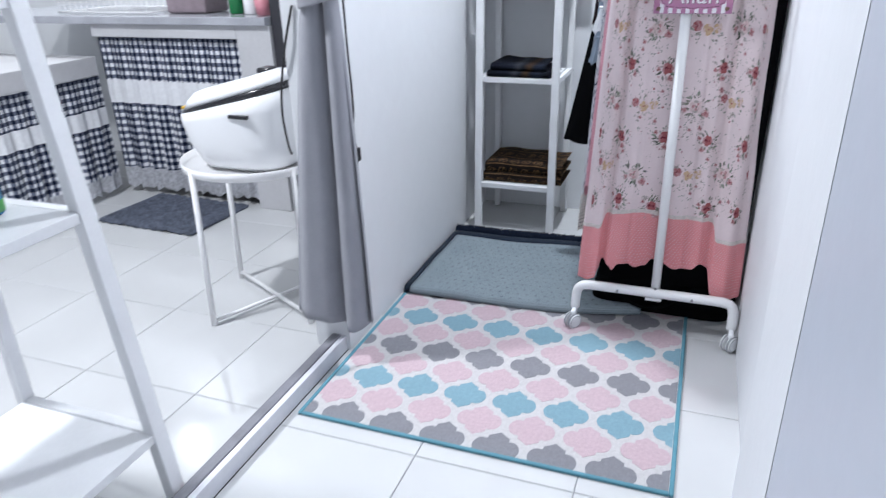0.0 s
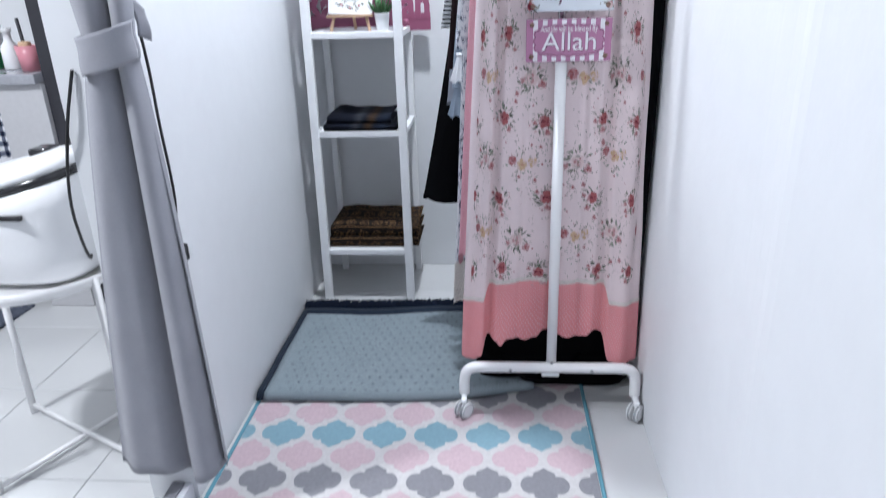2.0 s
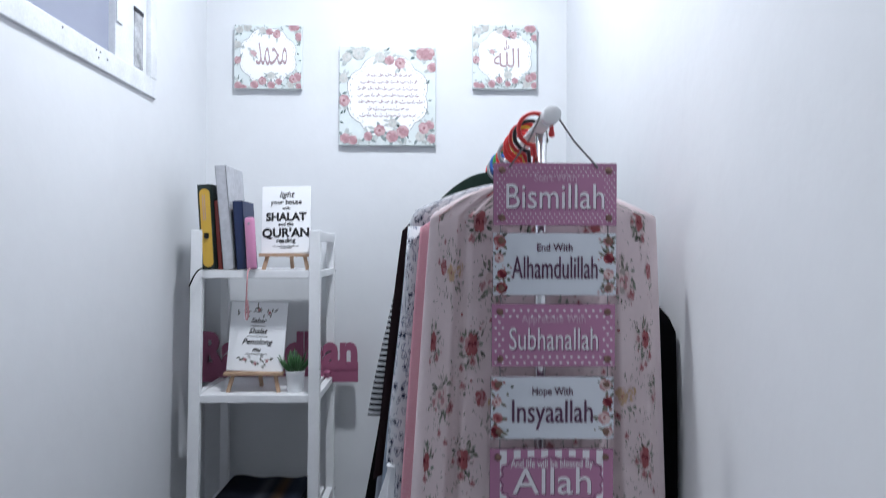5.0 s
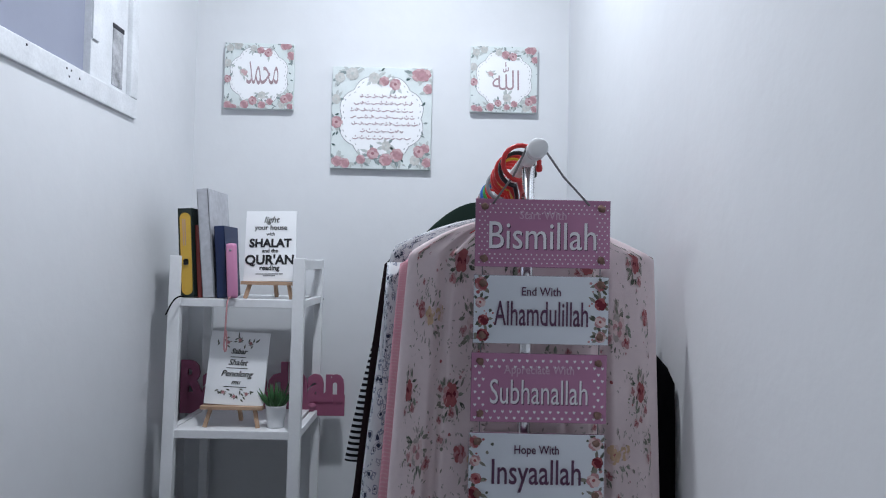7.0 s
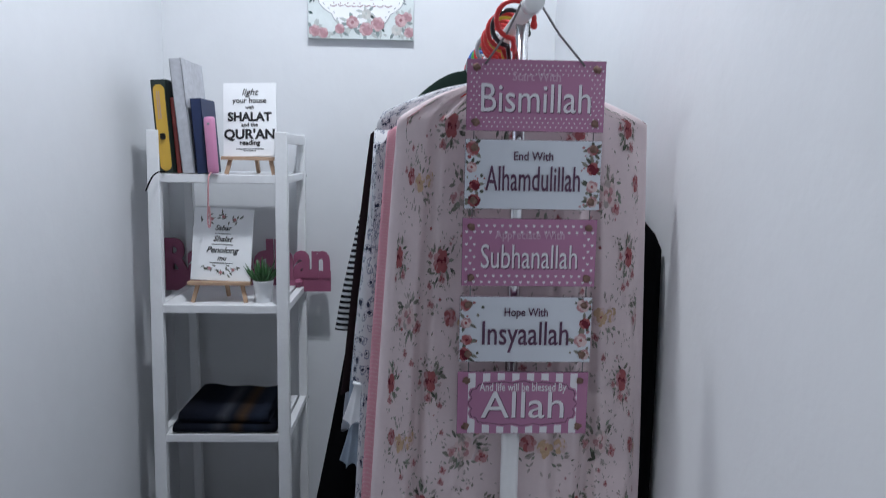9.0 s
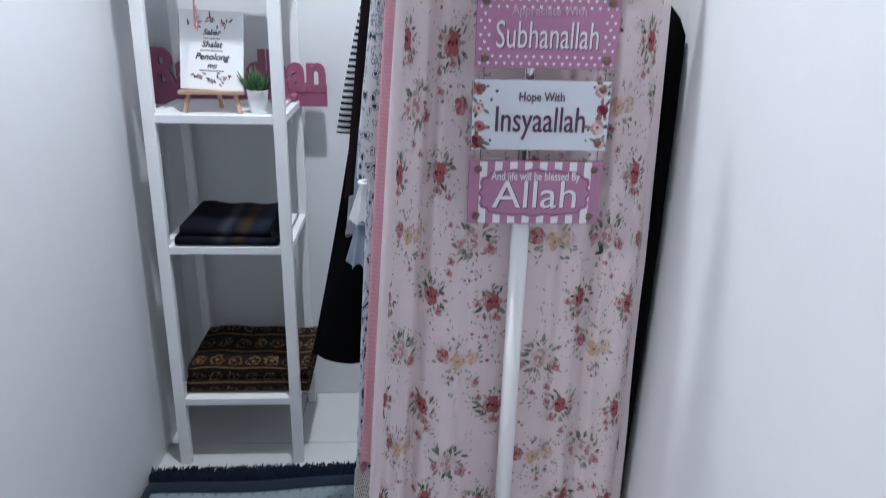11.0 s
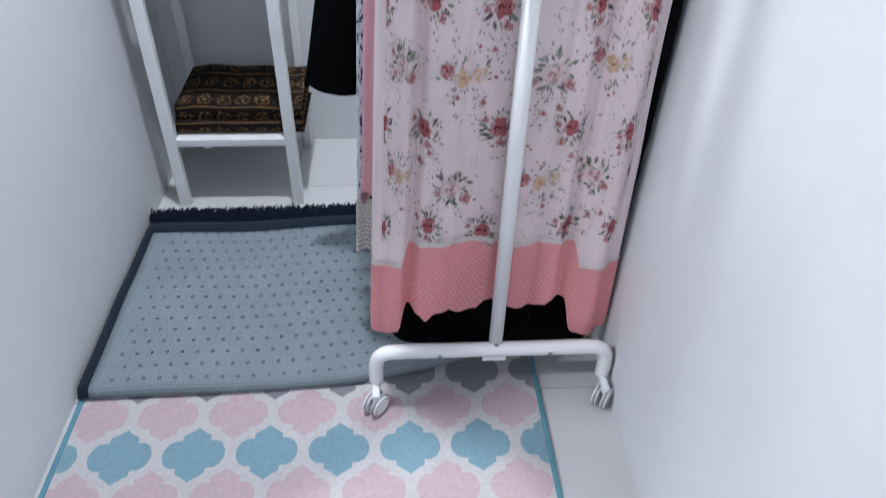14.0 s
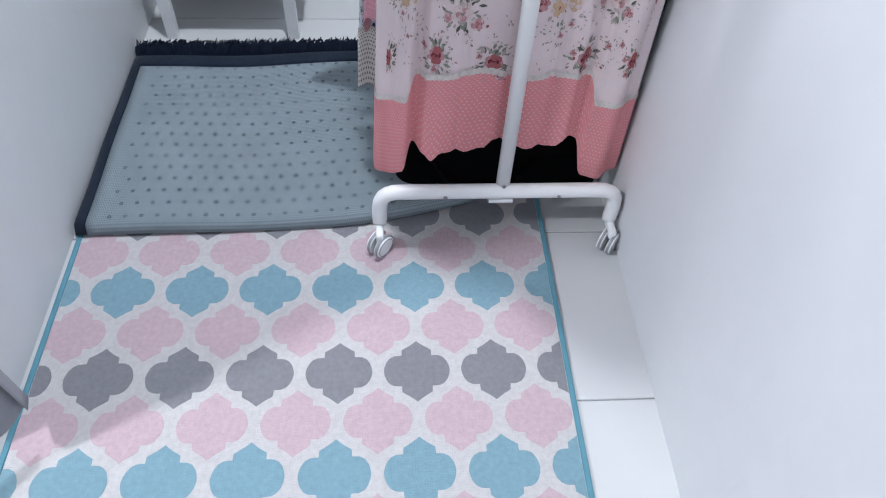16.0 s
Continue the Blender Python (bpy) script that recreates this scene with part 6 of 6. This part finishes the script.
def skirt_curtain(label, a, b_, top, low_z, waves):
    """A gathered check curtain with a white band and lace hem between the plan points a and b_."""
    c = thing("counter_curtain", ((a[0] + b_[0]) / 2, (a[1] + b_[1]) / 2, low_z), label, "curtain", "check curtains under the counter")
    d = Vector((b_[0] - a[0], b_[1] - a[1], 0))
    n = Vector((-d.y, d.x, 0)).normalized()
    h = top - low_z

    def at(u, v, out=0.0):
        w = math.sin(6.283 * waves * u) * 0.010 + math.sin(6.283 * waves * 2.3 * u + 1) * 0.005
        z = top - h * v + (0.008 * math.sin(6.283 * waves * 1.7 * u) if v > 0.95 else 0)
        p = Vector((*a, 0)) + d * u - n * (w * (0.4 + 0.9 * v) + out)
        p.z = z
        return p

    width = d.length * 1.25
    for name, v0, v1, m, out in (("check_cloth", 0.0, 0.27, GINGHAM, 0), ("eyelet_band", 0.27, 0.42, EYELET, 0.002), ("check_cloth", 0.42, 0.86, GINGHAM, 0), ("lace_hem", 0.86, 1.0, LACEGREY, 0.001)):
        part(name, sheet(lambda u, v: at(u, v0 + (v1 - v0) * v, out), 120, 10, scale=(width, h * (v1 - v0))), m, c)
    return c


check_curtains = [skirt_curtain("navy check curtain with white band and lace hem, under the counter", (-1.80, 0.985), (-0.98, 0.985), 0.838, 0.085, 9), skirt_curtain("navy check curtain with a lace hem under the lower counter", (-1.82, -0.25), (-1.82, 0.96), 0.655, 0.085, 12)]
# added dark sheet behind the check curtains: the shade there, put into colour
structure("counter_back", boxes((-1.92, -1.06, 1.38, 1.40, 0.0, 0.80), bevel=0), CHARCOAL, "dark sheet standing in for the shade under the counter")

fm = thing("floor_mat", (-1.35, 0.75, 0.05), "slate blue chenille kitchen mat on the tiles", "mat")
bm = sheet(lambda u, v: Vector((-1.62 + 0.56 * u + 0.02 * v, 0.57 + 0.40 * v - 0.02 * u, 0.056 + 0.012 * math.sqrt(max(0, math.sin(math.pi * u) * math.sin(math.pi * v))) ** 0.4 + 0.005 * math.sin(120 * v + 3 * math.sin(9 * u)) + 0.003 * math.sin(70 * u + 5 * v))), 90, 150)
part("woven_top", thicken(bm, 0.004), FLOORMAT, fm)

# things on the counter
bottle = thing("soap_bottle", (-1.06, 1.10, 0.936), "clear bottle half full of green dish soap on the worktop", "bottle")
part("bottle", lathe([(0.03, 0), (0.033, 0.004), (0.033, 0.07), (0.031, 0.09)], (-1.06, 1.10, 0.936), 20), SOAP, bottle)
part("shoulder", lathe([(0.031, 0.0905), (0.031, 0.11), (0.014, 0.135), (0.014, 0.15)], (-1.06, 1.10, 0.936), 20), PLASTIC, bottle)
part("pump", sweep([(-1.06, 1.10, 1.086), (-1.06, 1.10, 1.12), (-1.045, 1.09, 1.122), (-1.02, 1.075, 1.116)], 0.006, 8), PLASTIC, bottle)
white_b = thing("white_bottle", (-0.97, 1.08, 0.936), "white plastic detergent bottle on the worktop", "bottle")
part("bottle", lathe([(0.028, 0), (0.031, 0.004), (0.031, 0.075), (0.013, 0.10), (0.013, 0.125), (0.017, 0.126), (0.017, 0.14)], (-0.97, 1.08, 0.936), 20), PLASTIC, white_b)
cup = thing("pink_cup", (-0.865, 1.02, 0.936), "pink plastic cup with scrubbing things on the worktop", "cup")
part("cup", lathe([(0.030, 0), (0.040, 0.085), (0.037, 0.085), (0.028, 0.01)], (-0.865, 1.02, 0.936), 24), PINKCUP, cup)
part("sponge", boxes((-0.885, -0.85, 1.0, 1.03, 1.0, 1.035), bevel=0.008), ROSEGOLD, cup)
part("brush", sweep([(-0.87, 1.02, 0.95), (-0.885, 1.03, 1.11)], 0.006, 8), CHARCOAL, cup)
rackd = thing("dish_rack", (-1.75, 1.2, 0.936), "white wire dish rack with crockery on the worktop", "dish rack")
for z in (0.944, 1.00, 1.06):
    part("wire_hoop", sweep([(-2.05, 1.02, z), (-1.50, 1.02, z), (-1.50, 1.38, z), (-2.05, 1.38, z)], 0.0045, 6, closed=True), STEEL, rackd)
for k in range(16):
    x = -2.04 + k * 0.036
    part("wire", sweep([(x, 1.02, 1.06), (x, 1.02, 0.944), (x, 1.38, 0.944), (x, 1.38, 1.06)], 0.0025, 5), STEEL, rackd)
tub = thing("plastic_basket", (-1.33, 1.18, 0.936), "clear plastic food box on the worktop", "box")
part("box", boxes((-1.44, -1.22, 1.08, 1.26, 0.936, 1.02), bevel=0.012), mat("cloudy_plastic", (0.30, 0.24, 0.27), 0.3, 0, 0.3, 30), tub)
part("lid", boxes((-1.45, -1.21, 1.07, 1.27, 1.0205, 1.034), bevel=0.005), PLASTIC, tub)
canister = thing("metal_canister", (-1.16, 1.25, 0.936), "grey metal canister on the worktop", "canister")
part("body", lathe([(0.045, 0), (0.045, 0.15), (0.042, 0.155), (0.02, 0.16)], (-1.16, 1.25, 0.936), 24), STEEL, canister)

# bottle on the near ladder shelf
bb = thing("blue_bottle", (-0.235, -0.835, 0.751), "blue and green plastic bottle on the ladder shelf", "bottle")
part("bottle", lathe([(0.028, 0), (0.032, 0.004), (0.032, 0.06), (0.014, 0.085)], (-0.255, -0.845, 0.751), 20), SEAGLASS, bb)
part("label", lathe([(0.0325, 0.0), (0.0325, 0.022)], (-0.255, -0.845, 0.757), 20), GREEN, bb)
part("cap", lathe([(0.012, 0), (0.012, 0.018)], (-0.255, -0.845, 0.8365), 16), PLASTIC, bb)

# the kitchen's things share one scale about the doorway's view line
PIVOT, GROW = Vector((0.957, -1.663, 1.18)), 1.0442
for ob in (cable_k, table, cooker, counter, low, fm, bottle, white_b, cup, rackd, tub, canister, bb, *check_curtains):
    ob.location = PIVOT + (ORIGIN[ob] - PIVOT) * GROW
    ob.scale = (GROW, GROW, GROW)

# ---- lamps ----
for x, y, z in ((0.64, 0.67, 2.735), (-1.12, -0.76, 2.735)):
    cl = thing("ceiling_lamp", (x, y, z), "round opal ceiling lamp, lit", "lamp", "ceiling lamps")
    part("diffuser", lathe([(0.05, 0), (0.065, 0.012), (0.07, 0.035), (0.07, 0.05)], (x, y, z), 32), LAMPGLASS, cl)
    part("base", lathe([(0.075, 0), (0.075, 0.014)], (x, y, z + 0.0505), 32), PLASTIC, cl)
bulb = thing("kitchen_lamp", (-2.22, 1.456, 2.11), "lit bulb hanging on a cable over the counter", "lamp")
part("bulb", lathe([(0.05, 0), (0.055, 0.02), (0.04, 0.05), (0.02, 0.07)], (-2.22, 1.456, 2.115), 20), LAMPGLASS, bulb)
part("cable", sweep([(-2.22, 1.456, 2.186), (-2.22, 1.456, 2.80)], 0.003, 6), CORD, bulb)

# ---- floors, tile by tile ----
tile_floor("floor", "glossy white square floor tiles with thin grey joints", 0.385 - 0.402, 0.003 - 8 * 0.4045, 4, 13, 0.4045, 0.0, (-0.012, 1.3, -3.3, 1.5))
tile_floor("floor_kitchen", "glossy white square kitchen floor tiles with thin grey joints", -0.328 - 8 * 0.416, -0.36 - 8 * 0.416, 9, 14, 0.416, 0.0, (-3.3, -0.062, -3.3, 1.76))
